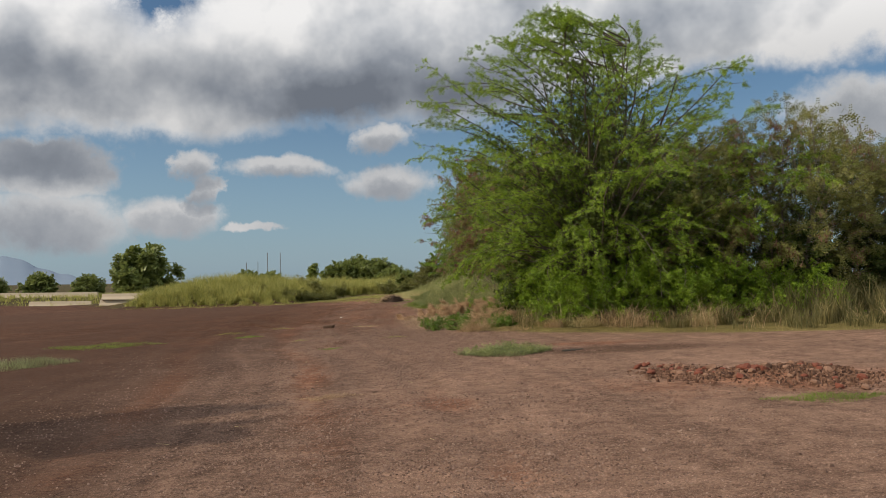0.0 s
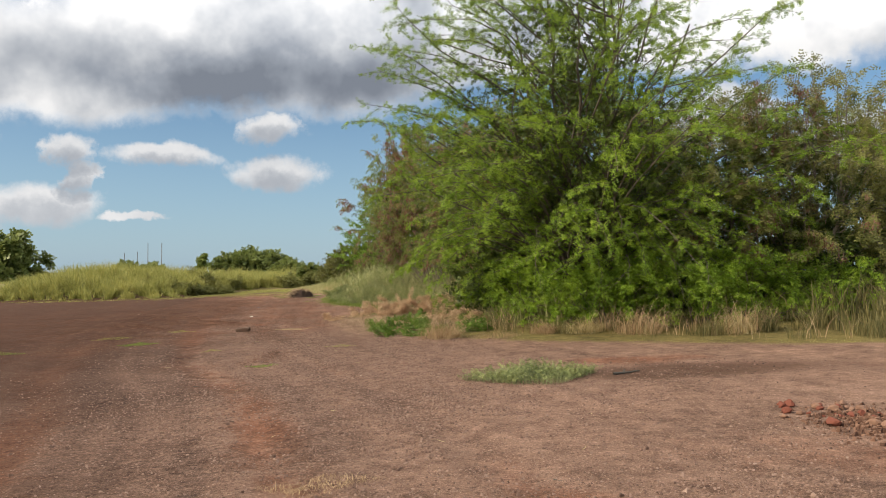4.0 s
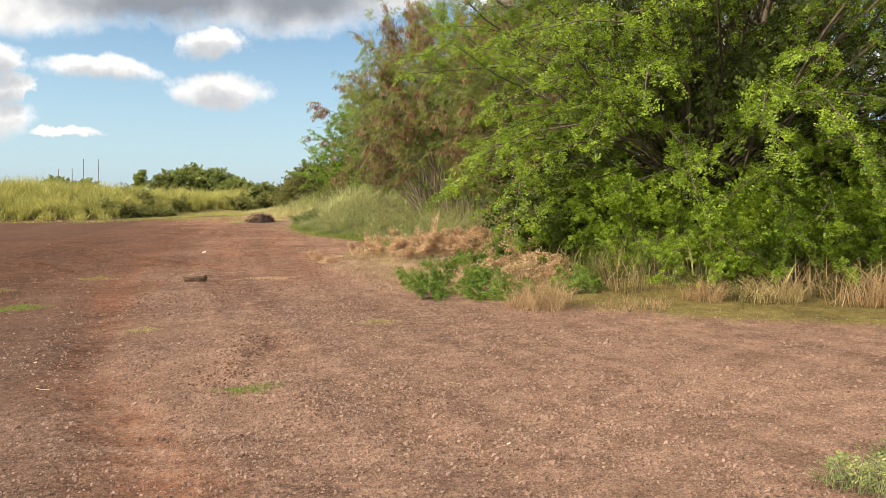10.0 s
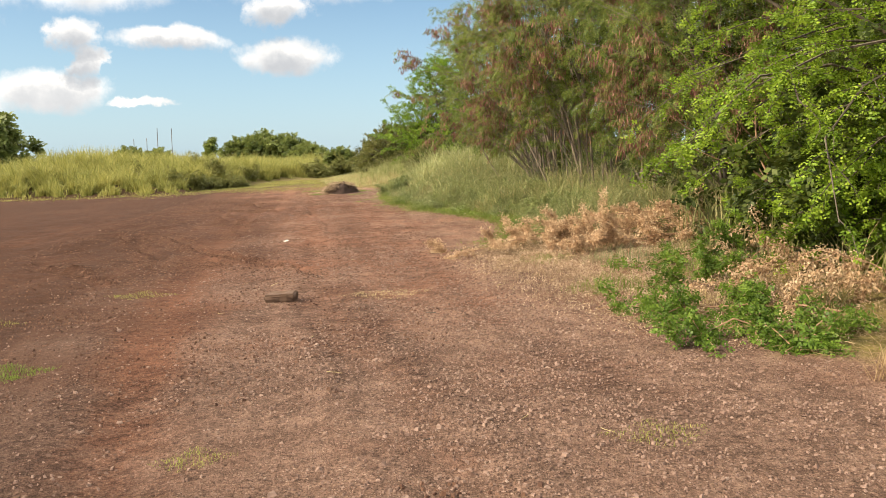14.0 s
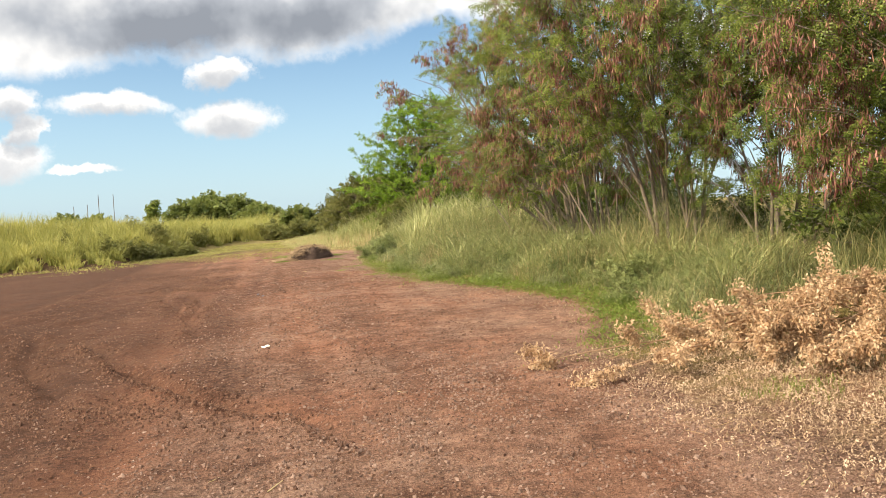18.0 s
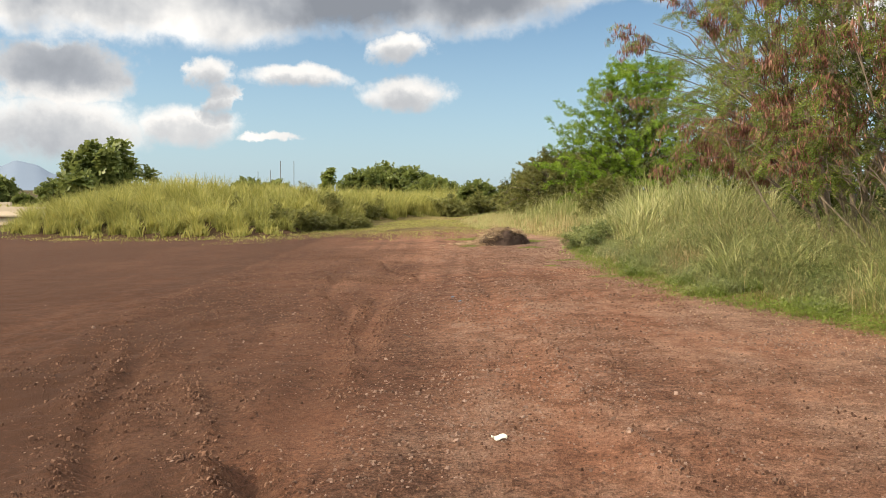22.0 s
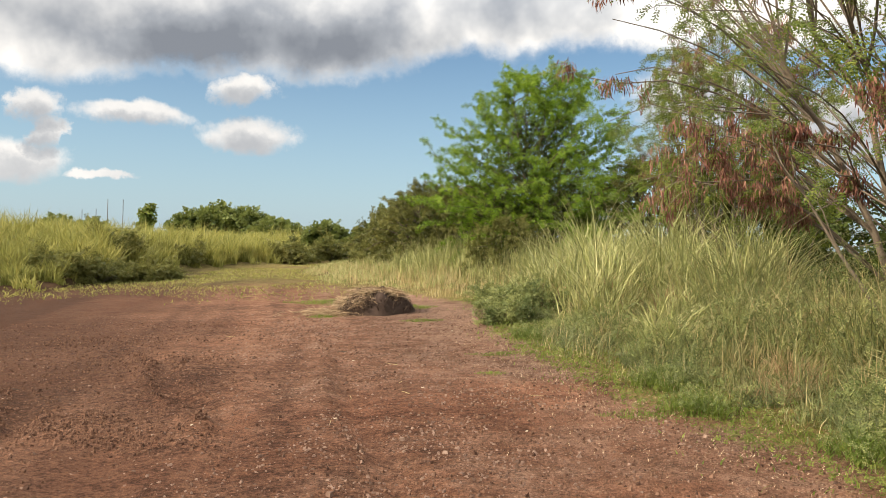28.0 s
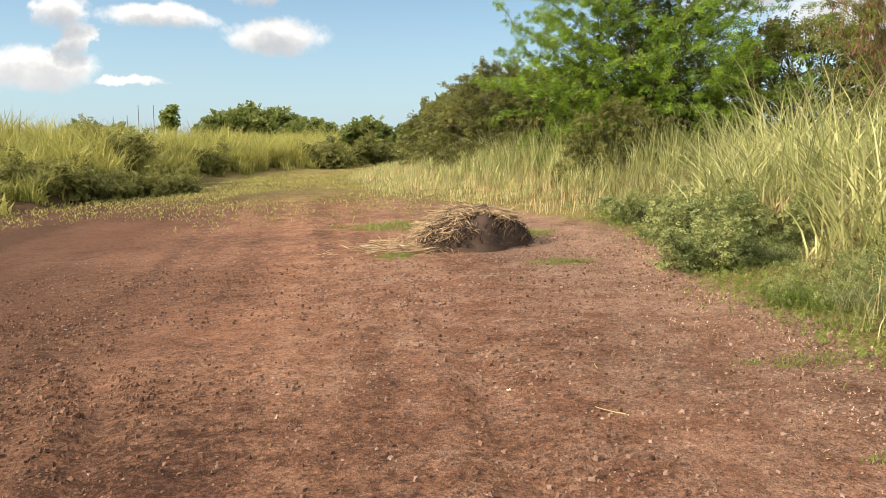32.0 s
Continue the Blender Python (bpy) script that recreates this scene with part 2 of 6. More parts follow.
def soil_mat():
    """Gravelly red-brown earth; masks: gravel, red dirt, turf, darkened (charred in part), wear and tone."""
    m, N = mat_new("earth")
    pos = where(N)
    at = {}
    for k in ("gravel", "red", "turf", "black", "wear_tone"):
        n = N.t.nodes.new("ShaderNodeAttribute")
        n.attribute_name = k
        at[k] = n.outputs["Fac"]
    big = N.noise(pos, 0.6, 5.0, 0.6)
    mid = N.noise(pos, 3.4, 6.0, 0.66)
    fine = N.noise(pos, 42.0, 5.0, 0.75)
    grit = N.noise(pos, 150.0, 3.0, 0.7)
    lump = N.noise(pos, 14.0, 4.0, 0.7)
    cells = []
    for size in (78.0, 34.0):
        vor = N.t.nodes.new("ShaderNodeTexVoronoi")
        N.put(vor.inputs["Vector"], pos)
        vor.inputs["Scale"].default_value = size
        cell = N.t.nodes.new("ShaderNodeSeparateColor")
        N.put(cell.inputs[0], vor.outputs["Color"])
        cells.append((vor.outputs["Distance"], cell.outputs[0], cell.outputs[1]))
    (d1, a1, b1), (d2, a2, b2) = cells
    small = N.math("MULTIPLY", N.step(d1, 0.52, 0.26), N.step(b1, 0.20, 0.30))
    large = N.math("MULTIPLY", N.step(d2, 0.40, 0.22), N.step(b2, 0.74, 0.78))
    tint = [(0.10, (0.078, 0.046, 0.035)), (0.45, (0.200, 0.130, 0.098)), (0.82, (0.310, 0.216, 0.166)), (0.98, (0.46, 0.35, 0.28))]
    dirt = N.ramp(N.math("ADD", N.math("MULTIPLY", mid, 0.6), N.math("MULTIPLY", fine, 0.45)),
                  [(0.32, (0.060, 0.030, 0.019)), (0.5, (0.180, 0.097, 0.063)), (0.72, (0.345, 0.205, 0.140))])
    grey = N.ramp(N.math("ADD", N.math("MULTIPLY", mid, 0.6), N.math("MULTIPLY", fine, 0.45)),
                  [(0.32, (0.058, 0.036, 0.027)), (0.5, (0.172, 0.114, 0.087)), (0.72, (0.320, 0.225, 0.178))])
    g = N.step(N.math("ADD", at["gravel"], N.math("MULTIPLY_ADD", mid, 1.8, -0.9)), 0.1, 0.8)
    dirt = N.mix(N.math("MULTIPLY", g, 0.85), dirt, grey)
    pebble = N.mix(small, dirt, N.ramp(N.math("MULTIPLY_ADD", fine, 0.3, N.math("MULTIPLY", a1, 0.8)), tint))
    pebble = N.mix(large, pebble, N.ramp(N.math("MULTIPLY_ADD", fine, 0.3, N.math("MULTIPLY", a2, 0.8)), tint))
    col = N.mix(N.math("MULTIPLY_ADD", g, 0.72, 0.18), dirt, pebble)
    redc = N.ramp(N.math("ADD", N.math("MULTIPLY", mid, 0.7), N.math("MULTIPLY", fine, 0.3)), [(0.32, (0.074, 0.034, 0.021)), (0.5, (0.190, 0.087, 0.052)), (0.7, (0.32, 0.160, 0.098))])
    r = N.step(N.math("ADD", at["red"], N.math("MULTIPLY_ADD", big, 1.6, -0.8)), 0.30, 1.0)
    col = N.mix(N.math("MULTIPLY", r, 0.75), col, redc)
    col = N.mix(N.math("MULTIPLY", N.step(grit, 0.62, 0.72), N.math("MULTIPLY_ADD", g, 0.35, 0.08)), col, (0.34, 0.25, 0.19))
    turf = N.ramp(N.math("ADD", N.math("MULTIPLY", mid, 0.5), N.math("MULTIPLY", fine, 0.5)),
                  [(0.3, (0.070, 0.066, 0.024)), (0.55, (0.17, 0.145, 0.055)), (0.75, (0.32, 0.25, 0.12))])
    t = N.step(N.math("ADD", at["turf"], N.math("MULTIPLY_ADD", mid, 1.2, -0.6)), 0.25, 0.85)
    col = N.mix(t, col, turf)
    patch = N.noise(pos, 1.3, 5.0, 0.65)
    pc = N.ramp(patch, [(0.32, (0.76, 0.73, 0.72)), (0.5, (0.86, 0.84, 0.83)), (0.68, (0.95, 0.93, 0.92))])
    col = N.mix(1.0, col, pc, "MULTIPLY")
    crumb = N.math("ADD", N.math("MULTIPLY", lump, 0.55), N.math("ADD", N.math("MULTIPLY", fine, 0.45), N.math("MULTIPLY_ADD", at["wear_tone"], 0.16, 0.0)))
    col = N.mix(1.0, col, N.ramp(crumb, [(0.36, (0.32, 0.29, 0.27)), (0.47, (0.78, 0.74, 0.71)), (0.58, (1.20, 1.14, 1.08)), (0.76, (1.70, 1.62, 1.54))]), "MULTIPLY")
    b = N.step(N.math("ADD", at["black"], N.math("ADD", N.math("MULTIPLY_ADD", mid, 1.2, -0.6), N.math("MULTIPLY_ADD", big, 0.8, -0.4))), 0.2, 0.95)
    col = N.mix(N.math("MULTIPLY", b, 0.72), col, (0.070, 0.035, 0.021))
    h = N.math("ADD", N.math("MULTIPLY", N.noise(pos, 70.0, 4.0, 0.7), 1.0), N.math("MULTIPLY", grit, 0.5))
    h = N.math("ADD", h, N.math("MULTIPLY", lump, 0.8))
    h = N.math("ADD", h, N.math("MULTIPLY", N.math("ADD", N.math("MULTIPLY", small, 0.8), N.math("MULTIPLY", large, 1.6)), N.math("MULTIPLY_ADD", g, 0.7, 0.3)))
    finish(N, bsdf(N, col, 0.96, h, 1.0, 0.018, spec=0.12))
    return m


def stone_mat(name, stops, bump=60.0):
    m, N = mat_new(name)
    n = N.noise(where(N), bump, 4.0, 0.6)
    v = N.math("ADD", N.math("MULTIPLY", per_piece(N), 0.8), N.math("MULTIPLY", n, 0.25))
    finish(N, bsdf(N, N.ramp(v, stops), 0.9, n, 0.5, 0.006, spec=0.2))
    return m


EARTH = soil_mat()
PEBBLE = stone_mat("pebble", [(0.10, (0.096, 0.057, 0.042)), (0.5, (0.190, 0.121, 0.091)), (0.90, (0.285, 0.192, 0.148)), (0.985, (0.36, 0.27, 0.21))])
CLOD = stone_mat("red_clod", [(0.1, (0.038, 0.016, 0.011)), (0.5, (0.088, 0.031, 0.020)), (0.95, (0.155, 0.052, 0.033))], 25.0)
LEAF_BRIGHT = leaf_mat("feathery_leaf", (0.040, 0.072, 0.009), (0.145, 0.245, 0.021), (0.36, 0.48, 0.052), 0.36, 2.2)
LEAF_LIGHT = leaf_mat("light_feathery_leaf", (0.042, 0.088, 0.010), (0.120, 0.220, 0.020), (0.30, 0.43, 0.046), 0.40, 1.6)
# leaf colour darkened to carry the shade inside crowns and thicket
LEAF_SHADE_DARK = leaf_mat("shade_dark_leaf", (0.023, 0.036, 0.009), (0.054, 0.080, 0.016), (0.12, 0.15, 0.030), 0.24)
LEAF_OLIVE = leaf_mat("olive_leaf", (0.040, 0.066, 0.013), (0.125, 0.178, 0.032), (0.31, 0.35, 0.075), 0.38, 1.8)
LEAF_BROWN = leaf_mat("browning_leaf", (0.038, 0.062, 0.014), (0.105, 0.158, 0.031), (0.29, 0.33, 0.075), 0.38, 1.8)
LEAF_DEEP = leaf_mat("deep_green_leaf", (0.035, 0.070, 0.010), (0.090, 0.160, 0.020), (0.20, 0.29, 0.045), 0.30, 2.0)
LEAF_THICKET = leaf_mat("thicket_leaf", (0.058, 0.070, 0.020), (0.165, 0.180, 0.050), (0.36, 0.34, 0.11), 0.40, 1.2)
LEAF_FAR = leaf_mat("far_leaf", (0.055, 0.078, 0.022), (0.130, 0.165, 0.045), (0.25, 0.28, 0.08), 0.3, 0.4)
LEAF_BANK = leaf_mat("bank_bush_leaf", (0.045, 0.053, 0.016), (0.120, 0.130, 0.036), (0.24, 0.23, 0.07), 0.3, 0.9, 0.6)
LEAF_VERGE = leaf_mat("verge_leaf", (0.07, 0.11, 0.018), (0.14, 0.19, 0.035), (0.26, 0.28, 0.07), 0.35, 1.4, 0.6)
LEAF_WEED = leaf_mat("weed_leaf", (0.050, 0.076, 0.026), (0.140, 0.180, 0.060), (0.37, 0.38, 0.15), 0.28, 3.0, 0.6)
LEAF_DRY = leaf_mat("dry_leaf", (0.18, 0.098, 0.054), (0.48, 0.318, 0.185), (0.78, 0.61, 0.42), 0.3, 4.0, 0.7)
LITTER = leaf_mat("leaf_litter", (0.15, 0.092, 0.057), (0.36, 0.25, 0.16), (0.63, 0.48, 0.34), 0.15, 3.0, 0.8)
POD = leaf_mat("seed_pod", (0.064, 0.025, 0.021), (0.195, 0.078, 0.061), (0.46, 0.26, 0.19), 0.12, 2.5, 0.6)
GRASS_DULL = leaf_mat("dull_grass", (0.042, 0.046, 0.018), (0.105, 0.102, 0.038), (0.36, 0.30, 0.13), 0.35, 1.3, 0.6)
GRASS_TALL = leaf_mat("tall_grass", (0.050, 0.066, 0.021), (0.145, 0.165, 0.054), (0.44, 0.39, 0.19), 0.24, 3.0, 0.6)
GRASS_GUINEA = leaf_mat("broad_cane_grass", (0.085, 0.112, 0.033), (0.27, 0.295, 0.10), (0.60, 0.57, 0.29), 0.24, 2.6, 0.5)
GRASS_DEAD = leaf_mat("dead_brown_grass", (0.16, 0.095, 0.048), (0.36, 0.24, 0.13), (0.60, 0.45, 0.27), 0.25, 2.5, 0.7)
GRASS_BANK = leaf_mat("bank_grass", (0.085, 0.100, 0.024), (0.245, 0.255, 0.060), (0.47, 0.43, 0.14), 0.30, 0.7, 0.6)
GRASS_GREEN = leaf_mat("green_grass", (0.060, 0.095, 0.015), (0.130, 0.190, 0.031), (0.26, 0.32, 0.07), 0.35, 0.8, 0.6)
GRASS_GREY = leaf_mat("grey_green_grass", (0.062, 0.085, 0.038), (0.155, 0.185, 0.080), (0.36, 0.37, 0.19), 0.26, 2.6, 0.65)
HEAP_STRAW = leaf_mat("weathered_straw", (0.10, 0.064, 0.038), (0.29, 0.20, 0.12), (0.60, 0.46, 0.29), 0.15, 3.0, 0.7)
STRAW = leaf_mat("straw", (0.25, 0.185, 0.085), (0.43, 0.34, 0.165), (0.64, 0.54, 0.31), 0.25, 1.2, 0.7)
BARK = bark_mat("bark", (0.07, 0.055, 0.04), (0.20, 0.165, 0.13))
BARK_PALE = bark_mat("pale_bark", (0.12, 0.094, 0.072), (0.33, 0.27, 0.21))
TWIG_DRY = bark_mat("dry_twig", (0.24, 0.14, 0.08), (0.46, 0.31, 0.20))
DARK_MULCH = stone_mat("dark_mulch", [(0.1, (0.028, 0.018, 0.014)), (0.6, (0.075, 0.050, 0.038)), (0.95, (0.16, 0.115, 0.085))], 30.0)
CONCRETE = stone_mat("tan_concrete", [(0.1, (0.42, 0.35, 0.26)), (0.6, (0.56, 0.48, 0.37)), (0.95, (0.64, 0.57, 0.46))], 9.0)
WHITE_PLASTIC = stone_mat("white_plastic", [(0.1, (0.62, 0.58, 0.50)), (0.6, (0.76, 0.73, 0.66)), (0.95, (0.82, 0.80, 0.74))], 6.0)
GRIME = stone_mat("black_grime", [(0.1, (0.03, 0.028, 0.025)), (0.9, (0.10, 0.09, 0.075))], 40.0)
BROWN_STONE = stone_mat("brown_stone", [(0.1, (0.07, 0.045, 0.032)), (0.6, (0.15, 0.095, 0.066)), (0.95, (0.26, 0.175, 0.125))], 28.0)
STEEL = stone_mat("weathered_steel", [(0.1, (0.10, 0.09, 0.085)), (0.9, (0.20, 0.19, 0.18))], 8.0)
HAZY_ROCK = stone_mat("hazy_blue_ridge", [(0.1, (0.11, 0.15, 0.21)), (0.9, (0.16, 0.21, 0.28))], 0.01)
PAPER = stone_mat("white_scrap", [(0.1, (0.68, 0.64, 0.54)), (0.9, (0.82, 0.80, 0.72))], 30.0)
BLUE_SCRAP = stone_mat("blue_scrap", [(0.1, (0.05, 0.12, 0.20)), (0.9, (0.10, 0.21, 0.32))], 30.0)

# ---- mesh helpers ----


def mesh_from(name, verts, faces, mat, smooth=False):
    """A mesh from arrays: verts (n, 3), faces (m, 3 or 4)."""
    verts, faces = np.asarray(verts, np.float32).reshape(-1, 3), np.asarray(faces, np.int32)
    k = faces.shape[1]
    me = bpy.data.meshes.new(name)
    me.vertices.add(len(verts))
    me.vertices.foreach_set("co", verts.ravel())
    me.loops.add(faces.size)
    me.loops.foreach_set("vertex_index", faces.ravel())
    me.polygons.add(len(faces))
    me.polygons.foreach_set("loop_start", np.arange(0, faces.size, k, dtype=np.int32))
    me.polygons.foreach_set("use_smooth", np.full(len(faces), smooth))
    me.update(calc_edges=True)
    me.materials.append(mat)
    return me


def part(name, me, parent, label=""):
    ob = new(name, me)
    ob.parent = parent
    if label:
        tagged(ob, label)
    return ob


def joined(lists):
    """Joins (verts, faces) pairs with equal face sizes."""
    vs, fs, n = [], [], 0
    for v, f in lists:
        vs.append(v)
        fs.append(f + n)
        n += len(v)
    return np.concatenate(vs), np.concatenate(fs)


def tube(path, r0, r1, sides=5):
    path = np.asarray(path, float)
    n = len(path)
    tan = np.gradient(path, axis=0)
    tan /= np.linalg.norm(tan, axis=1, keepdims=True) + 1e-9
    up = np.array((0.31, 0.17, 0.93))
    a = np.cross(tan, up)
    a /= np.linalg.norm(a, axis=1, keepdims=True) + 1e-9
    b = np.cross(tan, a)
    th = np.linspace(0, 2 * np.pi, sides, endpoint=False)
    r = np.linspace(r0, r1, n)[:, None, None]
    v = path[:, None] + r * (np.cos(th)[None, :, None] * a[:, None] + np.sin(th)[None, :, None] * b[:, None])
    i, j = np.meshgrid(np.arange(n - 1), np.arange(sides), indexing="ij")
    k = (j + 1) % sides
    f = np.stack([i * sides + j, i * sides + k, (i + 1) * sides + k, (i + 1) * sides + j], -1).reshape(-1, 4)
    return v.reshape(-1, 3), f


def unit(v):
    return v / (np.linalg.norm(v, axis=-1, keepdims=True) + 1e-9)


def shoot(rng, start, way, length, n=7, wobble=0.25, droop=0.0):
    """A wandering path; droop pulls it down (or up, if negative) towards its end."""
    pts, d = [np.array(start, float)], unit(np.array(way, float))
    for k in range(n - 1):
        d = unit(d + rng.normal(0, wobble, 3) * 0.5 + np.array((0, 0, -droop * (k + 1) / n)))
        pts.append(pts[-1] + d * length / (n - 1))
    return np.array(pts)


# leaflets of one frond along +x, in pairs: a flat quad each
def frond(pairs, leaf_len, leaf_w, sweep=0.5, end=True):
    q = []
    for k in range(pairs):
        x = (k + 0.7) / pairs
        l = leaf_len * (1.0 - 0.45 * abs(x - 0.45))
        for s in (-1, 1):
            a = np.array((x - 0.02, 0, 0))
            tip = a + np.array((sweep * l, s * l, -0.12 * l))
            side = np.array((leaf_w, -s * leaf_w * sweep, 0.0)) * 0.5
            m = (a + tip) / 2
            q.append([a, m + side, tip, m - side])
    return np.array(q).reshape(-1, 3)


def scatter(template, pos, way, size, rng, roll=0.6, flat=None):
    """Copies of a quad template at places, pointing along ways."""
    d = unit(way)
    up = np.tile(np.array((0.0, 0.0, 1.0)), (len(d), 1)) + rng.normal(0, roll, d.shape)
    s = unit(np.cross(up, d))
    u = np.cross(d, s)
    m = np.stack([d, s, u], 1)  # rows are the axes
    v = np.einsum("tk,nkc->ntc", template, m * np.asarray(size)[:, None, None]) + pos[:, None]
    v = v.reshape(-1, 3)
    return v, np.arange(len(v), dtype=np.int32).reshape(-1, 4)


def blades(pos, height, width, rng, bend=0.5, rows=3, lean=None, curl=1.9):
    """Grass blades: strips that bend over."""
    n = len(pos)
    th = rng.uniform(0, 2 * np.pi, n)
    out = np.stack([np.cos(th), np.sin(th), np.zeros(n)], 1)
    if lean is not None:
        out = unit(out + np.array(lean))
    tw = th + np.pi / 2 + rng.normal(0, 0.5, n)
    side = np.stack([np.cos(tw), np.sin(tw), np.zeros(n)], 1)
    b = bend * rng.uniform(0.35, 1.5, n)
    t = np.linspace(0, 1, rows + 1)
    hz = (t[None] - 0.28 * b[:, None] * t[None] ** 3) * height[:, None]
    ox = b[:, None] * t[None] ** curl * height[:, None] * 0.75
    w = width[:, None] * np.interp(t, [0, 0.3, 0.7, 1], [0.75, 1.0, 0.62, 0.05])[None] * 0.5
    c = pos[:, None] + out[:, None] * ox[..., None]
    c[..., 2] += hz
    v = np.stack([c - side[:, None] * w[..., None], c + side[:, None] * w[..., None]], 2).reshape(-1, 3)
    base = (np.arange(n) * 2 * (rows + 1))[:, None]
    r = np.arange(rows)[None] * 2
    f = np.stack([base + r, base + r + 1, base + r + 3, base + r + 2], -1).reshape(-1, 4)
    return v, f


# ---- the plan ----
# border of bare earth and growth on the east side, from south to north
EDGE = [(40, 6), (20, 11.6), (12.7, 13.1), (9.7, 14.2), (7.6, 15.7), (5.4, 17.1), (4.1, 18.2), (3.3, 19.4), (2.6, 20.8), (2.4, 22.6), (2.1, 24.8), (2.2, 26.6),
        (3.2, 28.4), (3.6, 30.3), (3.3, 32.0), (2.85, 33.6), (2.1, 36.0), (1.7, 38.4), (1.65, 41.0), (1.75, 43.6), (2.2, 45.0), (2.5, 48.0), (1.5, 50.5),
        (-0.5, 55.0), (-1.0, 62.0), (0.2, 70.0), (1.0, 90.0)]
# foot of the grassy bank in the north-west
BANK = [(-120, 92), (-60, 80), (-34, 70), (-25, 66), (-20, 58.5), (-15, 55.0), (-11.5, 53.4), (-8.5, 53.0), (-7.2, 53.4), (-6.6, 58.0), (-4.9, 65.0), (-2.0, 69.0), (0.5, 72.0), (2.0, 90.0)]
E_Y, E_X = np.array([p[1] for p in EDGE]), np.array([p[0] for p in EDGE])
B_X, B_Y = np.array([p[0] for p in BANK]), np.array([p[1] for p in BANK])


LATTICE = np.random.default_rng(77).uniform(-1, 1, (256, 256))


def lumps(x, y, k=0):
    """Uneven ground in -1..1 with no direction of its own."""
    x, y = np.asarray(x, float) + 17.3 * k, np.asarray(y, float) + 41.7 * k
    i, j = np.floor(x).astype(int), np.floor(y).astype(int)
    u, v = x - i, y - j
    u, v = u * u * (3 - 2 * u), v * v * (3 - 2 * v)
    i, j, i2, j2 = i & 255, j & 255, (i + 1) & 255, (j + 1) & 255
    return (LATTICE[i, j] * (1 - u) + LATTICE[i2, j] * u) * (1 - v) + (LATTICE[i, j2] * (1 - u) + LATTICE[i2, j2] * u) * v


def east_of(x, y):
    """How far a place lies inside the eastern growth (metres, negative on bare earth)."""
    ragged = 0.20 * lumps(x * 1.3, y * 1.3, 31) + 0.14 * lumps(x * 3.1, y * 3.1, 32)
    return (x - np.interp(y, E_Y, E_X) + ragged * np.where(y > 26, 1.0, 0.5)) * np.where(y < 19, 0.55, 0.95)


def north_of(x, y):
    return y - np.interp(x, B_X, B_Y)


def wave(x, y, seed=0.0):
    """Cheap smooth unevenness in -1..1."""
    return (np.sin(0.9 * x + 1.7 * np.sin(0.43 * y + seed)) + np.sin(1.1 * y + 1.3 * np.sin(0.61 * x + 2 * seed)) + np.sin(0.37 * x - 0.53 * y + seed)) / 3


def track_line(y):
    """The main wheel track comes in from the south and bears north-west past the block."""
    return np.interp(y, [-5, 4, 11.4, 15.8, 22, 30, 38, 46, 60], [2.6, 1.9, 0.75, -0.65, -1.6, -2.1, -2.2, -1.9, -2.2])


def near_line(x, y, x0, y0, x1, y1):
    """Distance across and share along a straight line on the plan."""
    dx, dy = x1 - x0, y1 - y0
    ln = math.hypot(dx, dy)
    return ((x - x0) * dy - (y - y0) * dx) / ln, ((x - x0) * dx + (y - y0) * dy) / ln ** 2


# torn wheel ruts in the soft earth: from, to, depth
RUTS = [(-2.6, 29.2, -0.1, 25.0, 0.07), (-3.2, 31.0, -1.0, 26.0, 0.05), (-2.2, 36.5, -1.8, 30.5, 0.05), (-0.2, 34.0, 0.6, 26.5, 0.03), (-3.4, 40.0, -2.4, 34.0, 0.05),
        (-4.5, 33.0, -2.6, 27.0, 0.06), (-2.8, 42.5, -1.5, 38.0, 0.05), (-0.6, 44.0, -0.5, 35.0, 0.025), (0.9, 17.4, 0.55, 15.2, 0.035), (-2.9, 25.0, -4.6, 27.5, 0.06)]


